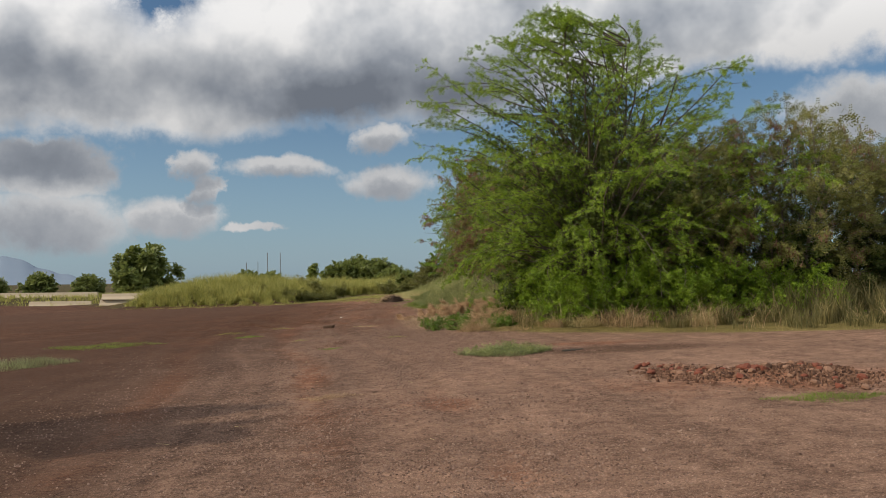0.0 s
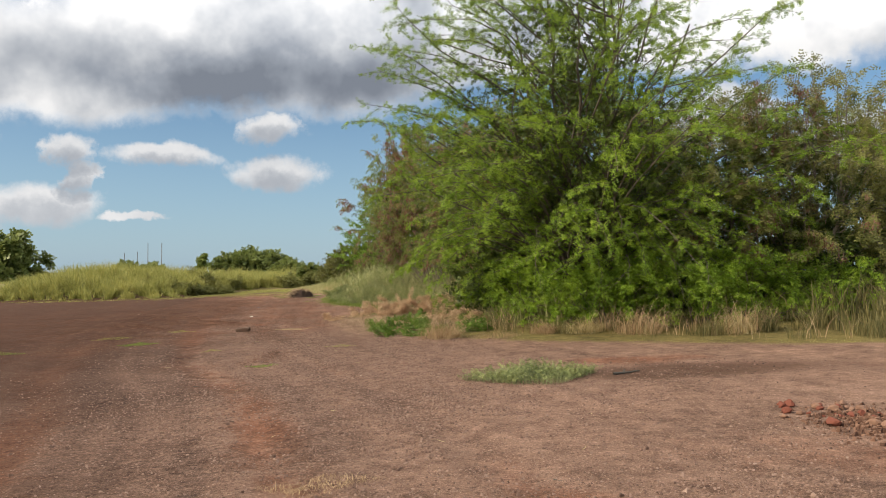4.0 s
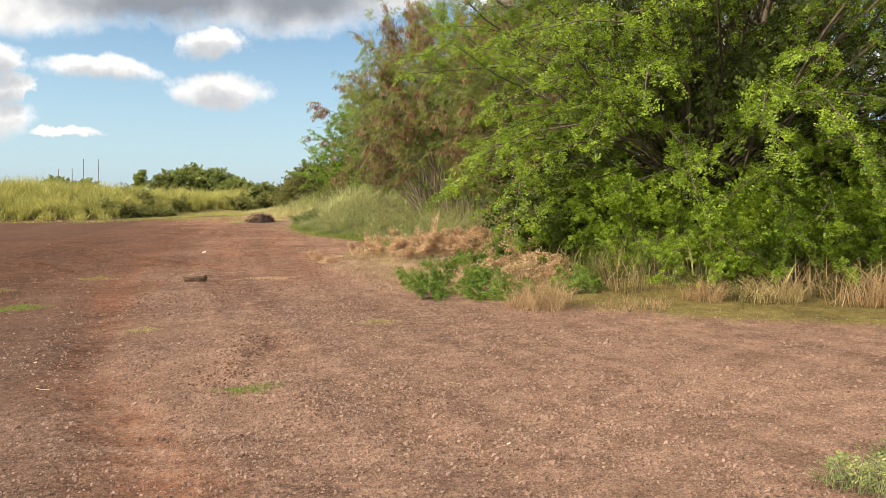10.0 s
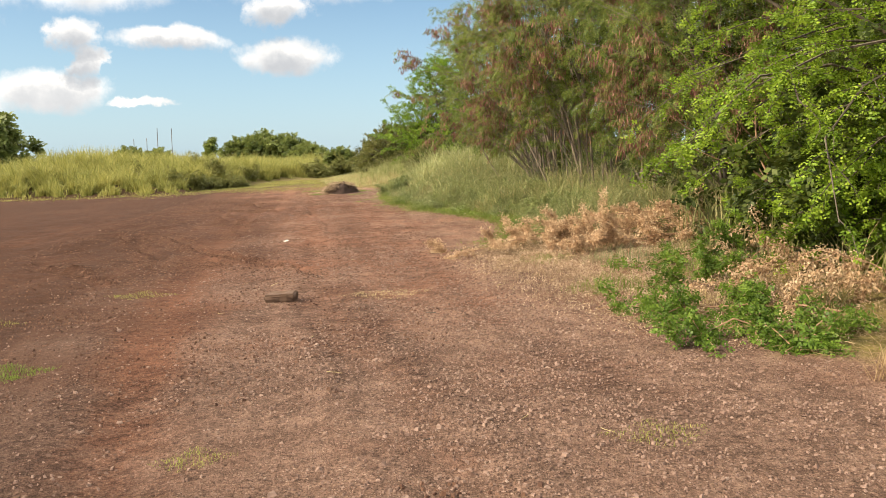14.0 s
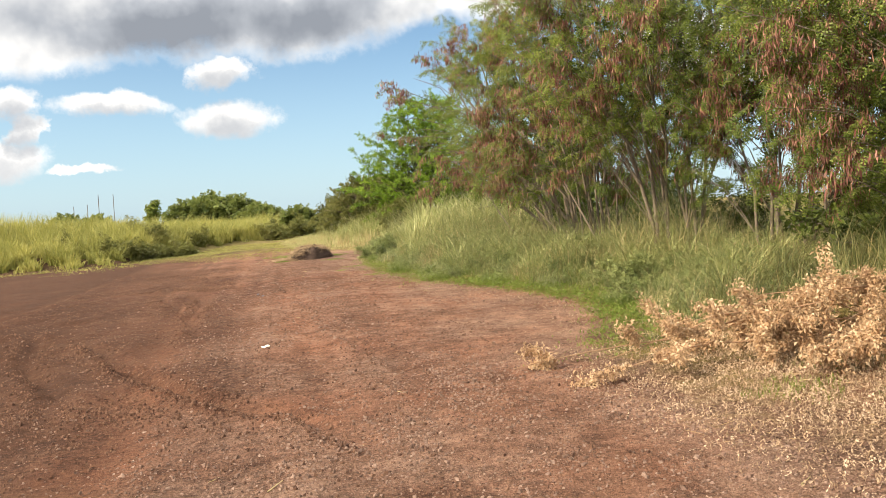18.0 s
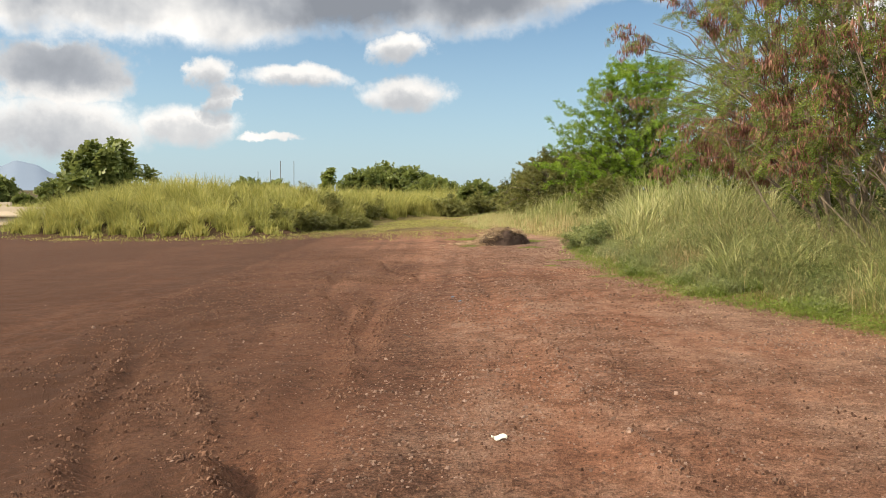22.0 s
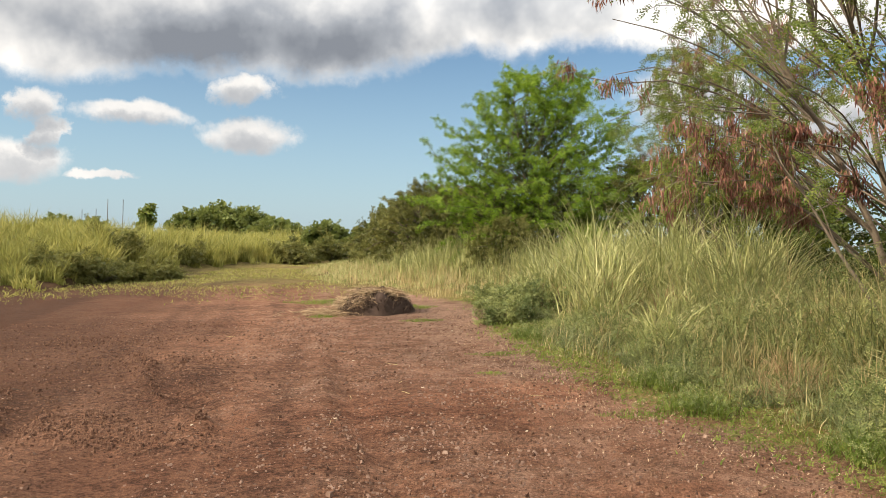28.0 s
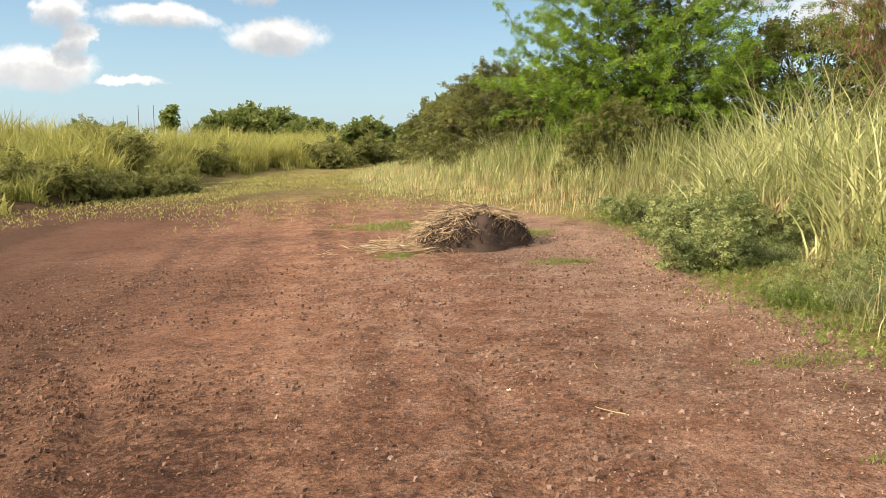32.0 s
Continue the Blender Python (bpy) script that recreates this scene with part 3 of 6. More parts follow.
def ground_z(x, y):
    x, y = np.asarray(x, float), np.asarray(y, float)
    z = -0.169 + 0.0329 * np.clip(x, -26, 15) + 0.0064 * np.clip(y, -10, 60)
    z = z + 0.014 * lumps(x * 0.45, y * 0.45) + 0.004 * lumps(x * 1.7, y * 1.7, 1) + 0.004 * lumps(x * 4.3, y * 4.3, 2) + 0.004 * lumps(x * 9.0, y * 9.0, 3)
    near = np.exp(-((y - 20) / 34) ** 2)
    for o, w, dp in ((0.0, 0.22, 0.035), (1.7, 0.22, 0.03), (-2.6, 0.3, 0.03), (3.3, 0.18, 0.012)):
        c = x - track_line(y) - o
        z -= near * dp * np.exp(-(c / w) ** 2) * (0.6 + 0.4 * wave(x, y * 0.7, 3.0))
        z += near * dp * 0.5 * np.exp(-((np.abs(c) - 1.9 * w) / (0.6 * w)) ** 2)
    for x0, y0, x1, y1, dp in RUTS:
        c, s = near_line(x, y, x0, y0, x1, y1)
        on = np.clip(4 * s + 0.5, 0, 1) * np.clip(4.5 - 4 * s, 0, 1)
        c = c + 0.08 * np.sin(9 * s)
        z += on * dp * (np.exp(-((c - 0.16) / 0.09) ** 2) * (0.7 + 0.5 * np.sin(31 * s)) - 0.8 * np.exp(-(c / 0.13) ** 2) + 0.4 * np.exp(-((c + 0.2) / 0.1) ** 2))
    rough = np.clip((-1.6 - x) / 2.0, 0, 1) * np.exp(-((y - 30) / 11) ** 2)
    z += rough * (0.05 * lumps(x * 1.3, y * 1.1, 4) + 0.035 * lumps(x * 3.1, y * 2.9, 5) + 0.02 * lumps(x * 7, y * 7, 6))
    n = north_of(x, y)
    z += (0.75 + 0.5 * np.exp(-((x + 15) / 5) ** 2)) * np.clip(n / 8, 0, 1) * np.clip((105 - y) / 15, 0, 1)
    z += 0.10 * np.clip(east_of(x, y) / 3, 0, 1) * np.clip((y - 14) / 6, 0, 1)
    # the dug-up heap of red earth
    z += 0.17 * np.exp(-(((x - 8.2) / 1.2) ** 2 + ((y - 6.9) / 0.6) ** 2)) * (0.7 + 0.5 * wave(x * 3, y * 3.3))
    z += 0.9 * np.exp(-(((x + 33) / 2.6) ** 2 + ((y - 66.5) / 1.8) ** 2))
    return z


def grid_axis(lo, hi, step, far, grow=1.22):
    a = list(np.arange(lo, hi + 1e-6, step))
    s = step
    while a[-1] < far:
        s *= grow
        a.append(a[-1] + s)
    s = step
    while a[0] > -far:
        s *= grow
        a.insert(0, a[0] - s)
    return np.array(a)


def blob(x, y, cx, cy, rx, ry):
    return np.exp(-(((x - cx) / rx) ** 2 + ((y - cy) / ry) ** 2))


def kinds_of_ground(x, y):
    e, n = east_of(x, y), north_of(x, y)
    gravel = np.clip(1.0 - 0.04 * np.clip(y - 16, 0, 30), 0.25, 1) + 0.25 * wave(x * 0.5, y * 0.3, 4.0)
    gravel = gravel - 0.5 * np.clip((-3.0 - x + 0.05 * y) / 2, 0, 1) + 0.9 * blob(x, y, 1.3, 46.6, 0.8, 1.4)
    red = 0.15 + 0.46 * np.clip((y - 16) / 9, 0, 1) - 0.28 * np.clip((y - 36) / 6, 0, 1) + 0.3 * np.clip((-2.5 - x) / 3, 0, 1)
    for o, w, k in ((0.0, 0.42, 1.0), (1.75, 0.30, 0.35), (-2.4, 0.45, 0.7), (3.2, 0.3, 0.25)):
        on = k * np.exp(-((x - track_line(y) - o - 0.12 * lumps(x * 0.7, y * 0.7, 3)) / w) ** 2) * np.clip(1.5 - y / 32, 0.2, 1) * (0.75 + 0.5 * lumps(x * 0.8, y * 0.35, 5))
        red = red + 0.75 * on
        gravel = gravel - 1.0 * on
    red = red + 0.9 * blob(x, y, 6.6, 13.5, 1.2, 0.6) + 0.8 * blob(x, y, 8.0, 6.6, 2.2, 1.2) + 0.5 * blob(x, y, 3.4, 6.0, 1.2, 0.6) + 0.6 * blob(x, y, 0.2, 39.0, 1.6, 0.8)
    turf = np.clip(e / 0.9 + 0.30, 0, 1.2) + np.clip(n / 1.5 + 0.4, 0, 1.2)
    turf = turf * (1 - 0.85 * blob(x, y, 3.8, 23.2, 1.8, 3.8))
    turf = np.maximum(turf, np.clip((y - 50) / 9, 0, 0.8) * np.clip((x + 9) / 3, 0, 1))
    turf = np.maximum(turf, np.clip((np.hypot(x, y - 25) - 110) / 40, 0, 1))
    # the charred patch and a dark patch before the heap
    black = 1.3 * blob(x, y, 6.8, 11.9, 2.0, 0.75) + 0.6 * blob(x, y, 0.5, 45.7, 0.9, 0.5)
    # ground colour darker towards the west, more so in the south
    west_dark = np.clip((2.0 - 0.06 * y - x) / 5.0, 0, 1) * 1.05 * np.clip((62 - y) / 10, 0, 1) * (1 + 0.35 * np.clip((8 - y) / 6, 0, 1))
    black = np.maximum(black, west_dark) + 0.2 * blob(x, y, -1.9, 31.0, 2.0, 4.5)
    gravel = gravel + 0.3 * np.clip((x + 0.055 * y - 1.5) / 2.5, 0, 1)
    across = x - track_line(y)
    # wheel-track streaks, random patches, and a tone lighter towards the east
    wear_tone = 0.30 * lumps(across * 1.9 + 40, y * 0.10, 17) + 0.34 * lumps(across * 4.6 + 40, y * 0.16, 18) + 0.4 * lumps(x * 0.8, y * 0.8, 19) + 0.75 * np.clip((x + 0.062 * y - 1.1) / 4.0, -1.2, 1) + 0.10
    return {"gravel": gravel + 0.25 * wear_tone, "red": red, "turf": turf, "black": black, "wear_tone": wear_tone}


def make_ground():
    xs, ys = grid_axis(-6.5, 7.5, 0.10, 2600), grid_axis(-1, 49, 0.11, 2600)
    x, y = np.meshgrid(xs, ys)
    z = ground_z(x, y)
    v = np.stack([x, y, z], -1).reshape(-1, 3)
    i, j = np.meshgrid(np.arange(len(ys) - 1), np.arange(len(xs) - 1), indexing="ij")
    n = len(xs)
    f = np.stack([i * n + j, i * n + j + 1, (i + 1) * n + j + 1, (i + 1) * n + j], -1).reshape(-1, 4)
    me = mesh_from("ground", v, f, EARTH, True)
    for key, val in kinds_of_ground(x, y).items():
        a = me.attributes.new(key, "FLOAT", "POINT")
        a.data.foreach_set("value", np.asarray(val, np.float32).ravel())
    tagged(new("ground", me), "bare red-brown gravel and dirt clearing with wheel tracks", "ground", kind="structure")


make_ground()

# ---- stones ----
# the part of a stone that stands out of the ground: four broken faces
OCT = np.array([(1, 0, -0.3), (-1, 0, -0.3), (0, 1, -0.3), (0, -1, -0.3), (0.15, 0.1, 1)], float)
OCT_F = np.array([(0, 2, 4), (2, 1, 4), (1, 3, 4), (3, 0, 4)], np.int32)


def stones(x, y, size, rng, sink=0.3, lift=0.0):
    n = len(x)
    v = OCT[None] * rng.uniform(0.55, 1.25, (n, 5, 1)) + rng.normal(0, 0.16, (n, 5, 3))
    th = rng.uniform(0, 2 * np.pi, n)
    c, s = np.cos(th), np.sin(th)
    vx = v[..., 0] * c[:, None] - v[..., 1] * s[:, None]
    vy = v[..., 0] * s[:, None] + v[..., 1] * c[:, None]
    v[:, 4, :2] += rng.normal(0, 0.32, (n, 2))
    vz = v[..., 2] * rng.uniform(0.35, 0.7, n)[:, None]
    v = np.stack([vx, vy, vz], -1) * size[:, None, None]
    v[..., 0] += x[:, None]
    v[..., 1] += y[:, None]
    v[..., 2] += (ground_z(x, y) + size * (0.50 - sink) + lift)[:, None]
    f = (OCT_F[None] + (np.arange(n) * 5)[:, None, None]).reshape(-1, 3)
    return v.reshape(-1, 3), f


# a whole broken stone: four sides and a top, all askew
CHIP = np.array([(1, 1, -0.5), (-1, 1, -0.5), (-1, -1, -0.5), (1, -1, -0.5), (0.62, 0.62, 0.8), (-0.62, 0.62, 0.8), (-0.62, -0.62, 0.8), (0.62, -0.62, 0.8)], float) * (0.72, 0.72, 1.0)
CHIP_F = np.array([(0, 1, 5, 4), (1, 2, 6, 5), (2, 3, 7, 6), (3, 0, 4, 7), (4, 5, 6, 7)], np.int32)


def chips(x, y, size, rng, tall=(0.45, 0.95)):
    n = len(x)
    v = CHIP[None] * rng.uniform(0.6, 1.25, (n, 8, 1)) + rng.normal(0, 0.17, (n, 8, 3))
    v[..., 0] *= rng.uniform(0.7, 1.25, n)[:, None]
    th = rng.uniform(0, 2 * np.pi, n)
    c, s = np.cos(th)[:, None], np.sin(th)[:, None]
    vz = v[..., 2] * rng.uniform(tall[0], tall[1], n)[:, None]
    v = np.stack([v[..., 0] * c - v[..., 1] * s, v[..., 0] * s + v[..., 1] * c, vz], -1) * size[:, None, None]
    v += np.stack([x, y, ground_z(x, y) + 0.12 * size], 1)[:, None]
    return v.reshape(-1, 3), (CHIP_F[None] + (np.arange(n) * 8)[:, None, None]).reshape(-1, 4)


def corridor(y):
    """Middle of the strip of ground that lies closest before the walk."""
    return np.interp(y, [0, 6, 17, 26, 36, 44], [3.2, 2.5, 1.7, 0.7, 0.1, -0.3])


def make_gravel():
    rng = np.random.default_rng(3)
    n = 270000
    y = rng.uniform(-1, 47.5, n)
    x = corridor(y) + rng.normal(0, 2.3, n)
    g = kinds_of_ground(x, y)
    patchy = 0.55 + 0.75 * lumps(x * 0.7, y * 0.5, 14) + 0.6 * lumps(x * 2.3, y * 2.0, 15) + 0.35 * lumps(x * 6, y * 6, 16)
    keep = rng.uniform(0, 1, n) < np.clip(patchy, 0.12, 1) * np.clip(0.30 + 0.7 * g["gravel"] - 0.35 * np.clip(g["red"] - 0.5, 0, 1), 0.12, 1)
    keep &= (east_of(x, y) < 0.25) & (north_of(x, y) < 0)
    x, y = x[keep], y[keep]
    u = rng.uniform(0, 1, len(x))
    v, f = chips(x, y, 0.0060 + 0.0105 * u ** 2.0 + 0.010 * (u > 0.985) * rng.uniform(0, 1, len(x)), rng)
    tagged(new("gravel_stones", mesh_from("gravel_stones", v, f, PEBBLE)), "loose angular grey-brown gravel stones on the dirt", "gravel", kind="stuff")
    n = 130000
    y = rng.uniform(-1, 46, n)
    x = rng.uniform(-6, 9, n)
    cx = 2.4 - y * 0.1
    keep = rng.uniform(0, 1, n) < np.clip(1.1 - np.abs(x - cx) / 5.5, 0.03, 1) * (0.35 + 0.65 * np.clip(kinds_of_ground(x, y)["gravel"] + 0.5 * wave(x * 2, y * 2, 5.0), 0, 1)) * 0.8
    keep &= rng.uniform(0, 1, n) < np.clip(0.62 + 0.8 * lumps(x * 0.7, y * 0.5, 14) + 0.6 * lumps(x * 2.3, y * 2.0, 15), 0.12, 1)
    keep &= east_of(x, y) < 0.3
    x, y = x[keep], y[keep]
    u = rng.uniform(0, 1, len(x))
    size = 0.0045 + 0.0085 * u ** 2.4
    v, f = stones(x, y, size, rng)
    tagged(new("gravel", mesh_from("gravel", v, f, PEBBLE)), "loose brown and grey gravel stones on the dirt", "gravel", kind="stuff")
    # crumbs of torn earth along the ruts
    xs, ys, ss = [], [], []
    for x0, y0, x1, y1, dp in RUTS:
        k = int(900 * dp / 0.05)
        s = rng.uniform(-0.05, 1.05, k)
        off = rng.normal(0.15, 0.16, k)
        ln = math.hypot(x1 - x0, y1 - y0)
        xs.append(x0 + (x1 - x0) * s + off * (y1 - y0) / ln)
        ys.append(y0 + (y1 - y0) * s - off * (x1 - x0) / ln)
        ss.append(rng.uniform(0.004, 0.017, k) * (rng.uniform(0, 1, k) ** 1.2))
    k = 42000
    cx, cy = rng.uniform(-5.5, 2.0, k), rng.uniform(19, 46, k)
    ok = (east_of(cx, cy) < 0.1) & (lumps(cx * 1.1, cy * 0.8, 11) + 0.6 * lumps(cx * 3, cy * 3, 12) > -0.25)
    cx, cy = cx[ok], cy[ok]
    xs.append(cx), ys.append(cy), ss.append(0.001 + 0.012 * rng.uniform(0, 1, len(cx)) ** 2.5)
    v, f = chips(np.concatenate(xs), np.concatenate(ys), np.concatenate(ss) + 0.004, rng, (0.6, 1.2))
    tagged(new("earth_crumbs", mesh_from("earth_crumbs", v, f, CRUMB)), "crumbs of torn dark red earth beside the wheel ruts", "soil", kind="stuff")


CRUMB = stone_mat("earth_crumb", [(0.1, (0.060, 0.031, 0.021)), (0.5, (0.130, 0.069, 0.044)), (0.95, (0.21, 0.120, 0.080))], 35.0)
make_gravel()

# ---- trees ----


def tree(name, base, label, category, seed, stems=5, stem_len=6.0, tilt=(5, 45), limbs=9, limb_len=2.2, twigs=8, twig_len=0.9,
         stem_r=0.09, droop=0.15, twig_droop=0.3, fronds=26, leaf=(5, 0.30, 0.10), size=0.2, mat=None, bark=None, pods=0, first=0.25,
         spread_from=0.25, azimuth=None, lift=0.45, group="", hang=0.25, inner=0, floor=0.1, drift=(0, 0, 0), bare=0.0, wood=True):
    """A tree that grows from several stems: trunk, branches and a crown of fronds set along the twigs."""
    rng = np.random.default_rng(seed)
    root = new(name)
    root.location = (base[0], base[1], float(ground_z(base[0], base[1])) if len(base) < 3 else base[2])
    big, small, tips, ways = [], [], [], []
    for k in range(stems):
        th = radians(rng.uniform(*azimuth)) if azimuth else 2 * np.pi * (k + rng.uniform(-0.3, 0.3)) / stems
        ti = radians(tilt[0] + (tilt[1] - tilt[0]) * ((k * 0.618 + 0.3) % 1.0))
        way = np.array((math.cos(th) * math.sin(ti), math.sin(th) * math.sin(ti), math.cos(ti)))
        start = np.array((math.cos(th), math.sin(th), 0)) * rng.uniform(0.2, 1) * spread_from + np.array((0, 0, -0.15))
        ln = stem_len * rng.uniform(0.85, 1.05) * (1 - 0.28 * math.sin(ti))
        p = shoot(rng, start, way, ln, 10, 0.22, droop * math.sin(ti) * 2)
        p = p + np.linspace(0, 1, 10)[:, None] ** 1.5 * np.array(drift)
        big.append(tube(p, stem_r * rng.uniform(0.7, 1.1), stem_r * 0.16, 6))
        for q in range(limbs):
            f = first + (1 - first) * (q + rng.uniform(0, 1)) / limbs
            i = min(int(f * 9), 8)
            s = p[i] + (p[i + 1] - p[i]) * (f * 9 - i)
            d = unit(p[i + 1] - p[i])
            o = rng.normal(0, 1, 3)
            o = unit(o - d * (o @ d))
            w = unit(d * 0.55 + o * 0.9 + np.array((0, 0, lift)))
            ll = limb_len * rng.uniform(0.6, 1.25) * (1.15 - 0.55 * f)
            lp = shoot(rng, s, w, ll, 7, 0.3, droop * 1.5)
            small.append(tube(lp, stem_r * 0.30 * (1.2 - f), 0.006, 4))
            dead = rng.uniform(0, 1) < bare
            for r in range(twigs):
                g = 0.25 + 0.75 * (r + rng.uniform(0, 1)) / twigs
                j = min(int(g * 6), 5)
                ts = lp[j] + (lp[j + 1] - lp[j]) * (g * 6 - j)
                td = unit(lp[j + 1] - lp[j])
                o2 = rng.normal(0, 1, 3)
                tw = unit(td * 0.8 + unit(o2 - td * (o2 @ td)) * 0.75 + np.array((0, 0, 0.15)))
                tp = shoot(rng, ts, tw, twig_len * rng.uniform(0.6, 1.3), 5, 0.3, twig_droop)
                if wood:
                    small.append(tube(tp, 0.007, 0.003, 3))
                if dead:
                    continue
                u = rng.uniform(0.1, 1.0, fronds) * 4
                jj = np.minimum(u.astype(int), 3)
                tips.append(tp[jj] + (tp[jj + 1] - tp[jj]) * (u - jj)[:, None])
                along = tp[jj + 1] - tp[jj]
                side = rng.normal(0, 1, (fronds, 3))
                ways.append(unit(unit(along) * 0.55 + unit(side) * 0.8 + np.array((0, 0, -hang))))
    part("trunk", mesh_from("trunk", *joined(big), bark or BARK, True), root)
    tagged(part("branchwork", mesh_from("branchwork", *joined(small), bark or BARK), root), kind="stuff")
    tips, ways = np.concatenate(tips), np.concatenate(ways)
    tips = tips + rng.normal(0, 0.03, tips.shape)
    ok = tips[:, 2] > floor
    tips, ways = tips[ok], ways[ok]
    v, f = scatter(frond(*leaf), tips, ways, size * rng.uniform(0.7, 1.25, len(tips)), rng)
    tagged(part("crown", mesh_from("crown", v, f, mat or LEAF_BRIGHT), root), kind="stuff")
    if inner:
        # filler leaves deep in the crown, their colour darkened as interior shade
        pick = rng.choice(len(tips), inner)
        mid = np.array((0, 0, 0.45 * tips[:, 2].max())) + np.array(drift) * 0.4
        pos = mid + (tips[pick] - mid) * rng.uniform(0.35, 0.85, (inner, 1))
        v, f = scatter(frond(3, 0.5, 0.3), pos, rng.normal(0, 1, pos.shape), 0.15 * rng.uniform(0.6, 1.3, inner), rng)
        tagged(part("shaded_inner_foliage", mesh_from("shaded_inner_foliage", v, f, LEAF_SHADE_DARK), root), kind="stuff")
    if pods:
        pick = rng.choice(len(tips), min(pods, len(tips)), replace=False)
        lump = np.sin(tips[pick, 0] * 2.1) + np.sin(tips[pick, 1] * 2.3 + 1) + np.sin(tips[pick, 2] * 1.9)
        pick = pick[(tips[pick, 2] > 1.2) & (lump > -0.5)]
        pos = np.repeat(tips[pick], 9, axis=0) + rng.normal(0, 0.045, (len(pick) * 9, 3))
        way = rng.normal(0, 0.28, pos.shape) + np.array((0, 0, -1.0))
        quad = np.array([(0, 0, 0), (0.4, 0.07, 0), (1, 0, 0), (0.4, -0.07, 0)])
        v, f = scatter(quad, pos, way, rng.uniform(0.12, 0.20, len(pos)), rng)
        tagged(part("pod_cluster", mesh_from("pod_cluster", v, f, POD), root, "hanging reddish-brown dry seed pods"), kind="stuff")
    return tagged(root, label, category, group)


def dome(name, base, label, seed, profile, middle=(0, 0), limbs=200, twigs=6, twig_len=0.8, fronds=22, leaf=(5, 0.28, 0.12), size=0.22, mat=None, bark=None,
         stems=7, stem_r=0.08, rise=0.35, hang=0.2, inner=0, pods=0, group="", bare=0.0, jut=0.14, category="tree", twig_droop=0.2, wood=True, plume=False, lean=0.0):
    """A tree whose limbs end on a crown of a given outline: (height, radius) pairs round a middle that may lean from the base."""
    rng = np.random.default_rng(seed)
    root = new(name)
    root.location = (base[0], base[1], float(ground_z(base[0], base[1])))
    pz, pr = np.array([p[0] for p in profile]), np.array([p[1] for p in profile])
    top = pz[-1]
    big, small, tips, ways = [], [], [], []
    spines = []
    for k in range(stems):
        a = 2 * np.pi * (k + rng.uniform(-0.3, 0.3)) / stems
        f = 0.25 + 0.5 * ((k * 0.618) % 1.0)
        end = np.array((middle[0] + f * pr.max() * 0.75 * math.cos(a), middle[1] + f * pr.max() * 0.75 * math.sin(a), top * (1.0 - 0.35 * f)))
        start = np.array((0.35 * math.cos(a), 0.35 * math.sin(a), -0.15))
        u = np.linspace(0, 1, 10)[:, None]
        p = start + (end - start) * u + np.array((0, 0, 1)) * np.sin(np.pi * u) * 0.4 + rng.normal(0, 0.10, (10, 3)) * np.sin(np.pi * u)
        spines.append(p)
        big.append(tube(p, stem_r * rng.uniform(0.7, 1.1), stem_r * 0.15, 6))
    mids = np.argsort([np.hypot(s[9, 0] - middle[0], s[9, 1] - middle[1]) for s in spines])[:4]
    for q in range(limbs):
        z = pz[0] + (top - pz[0]) * ((q + rng.uniform(0, 1)) / limbs) ** (1.3 if plume else 1.0)
        a = q * 2.39996 + rng.uniform(-0.4, 0.4)
        r = np.interp(z, pz, pr) * (0.72 + (0.28 + jut) * rng.uniform(0, 1) ** 1.6)
        frac = (z - pz[0]) / (top - pz[0])
        end = np.array((middle[0] + lean * frac ** 2 + r * math.cos(a), middle[1] + r * math.sin(a), z))
        p = spines[int(np.argmin([np.linalg.norm(s[5:, :2] - end[:2], axis=1).min() for s in spines]))]
        start = p[int(np.clip(round(9 * (0.1 + (0.58 if plume else 0.62) * frac)), 1, 8))]
        if plume:
            p = spines[mids[q % len(mids)]]
            start = p[int(np.clip(np.argmin(np.abs(p[:, 2] - (z - 0.7 * r))), 1, 9))]
        u = np.linspace(0, 1, 7)[:, None]
        arch = rise * np.linalg.norm(end - start) * (0.35 + 0.65 * (1 - frac))
        lp = start + (end - start) * u + np.array((0, 0, 1)) * np.sin(np.pi * u) * arch * 0.5 + rng.normal(0, 0.07, (7, 3)) * u
        if plume:
            sway = rng.normal(0, 0.16, 2) * np.linalg.norm(end - start)
            lp[:, :2] += np.sin(np.pi * 0.9 * u) * sway
        small.append(tube(lp, stem_r * 0.28, 0.005, 4))
        if rng.uniform(0, 1) < bare:
            continue
        for w in range(twigs):
            g = 0.35 + 0.65 * (w + rng.uniform(0, 1)) / twigs
            i = min(int(g * 6), 5)
            ts = lp[i] + (lp[i + 1] - lp[i]) * (g * 6 - i)
            td = unit(lp[i + 1] - lp[i])
            o = rng.normal(0, 1, 3)
            tw = unit(td * 1.0 + unit(o - td * (o @ td)) * 0.6 + np.array((0, 0, 0.35 * frac)))
            if plume:
                side = np.array((-td[1], td[0], 0.0)) * (1 if w % 2 else -1)
                tw = unit(td * 0.9 + side * rng.uniform(0.3, 1.0) + np.array((0, 0, rng.normal(0.05, 0.15))))
            tp = shoot(rng, ts, tw, twig_len * rng.uniform(0.6, 1.3), 5, 0.25, twig_droop)
            if wood:
                small.append(tube(tp, 0.006, 0.003, 3))
            n = rng.uniform(0.05, 1.0, fronds) * 4
            jj = np.minimum(n.astype(int), 3)
            tips.append(tp[jj] + (tp[jj + 1] - tp[jj]) * (n - jj)[:, None])
            ways.append(unit(unit(tp[jj + 1] - tp[jj]) * 0.7 + unit(rng.normal(0, 1, (fronds, 3))) * 0.75 + np.array((0, 0, -hang))))
    part("trunk", mesh_from("trunk", *joined(big), bark or BARK, True), root)
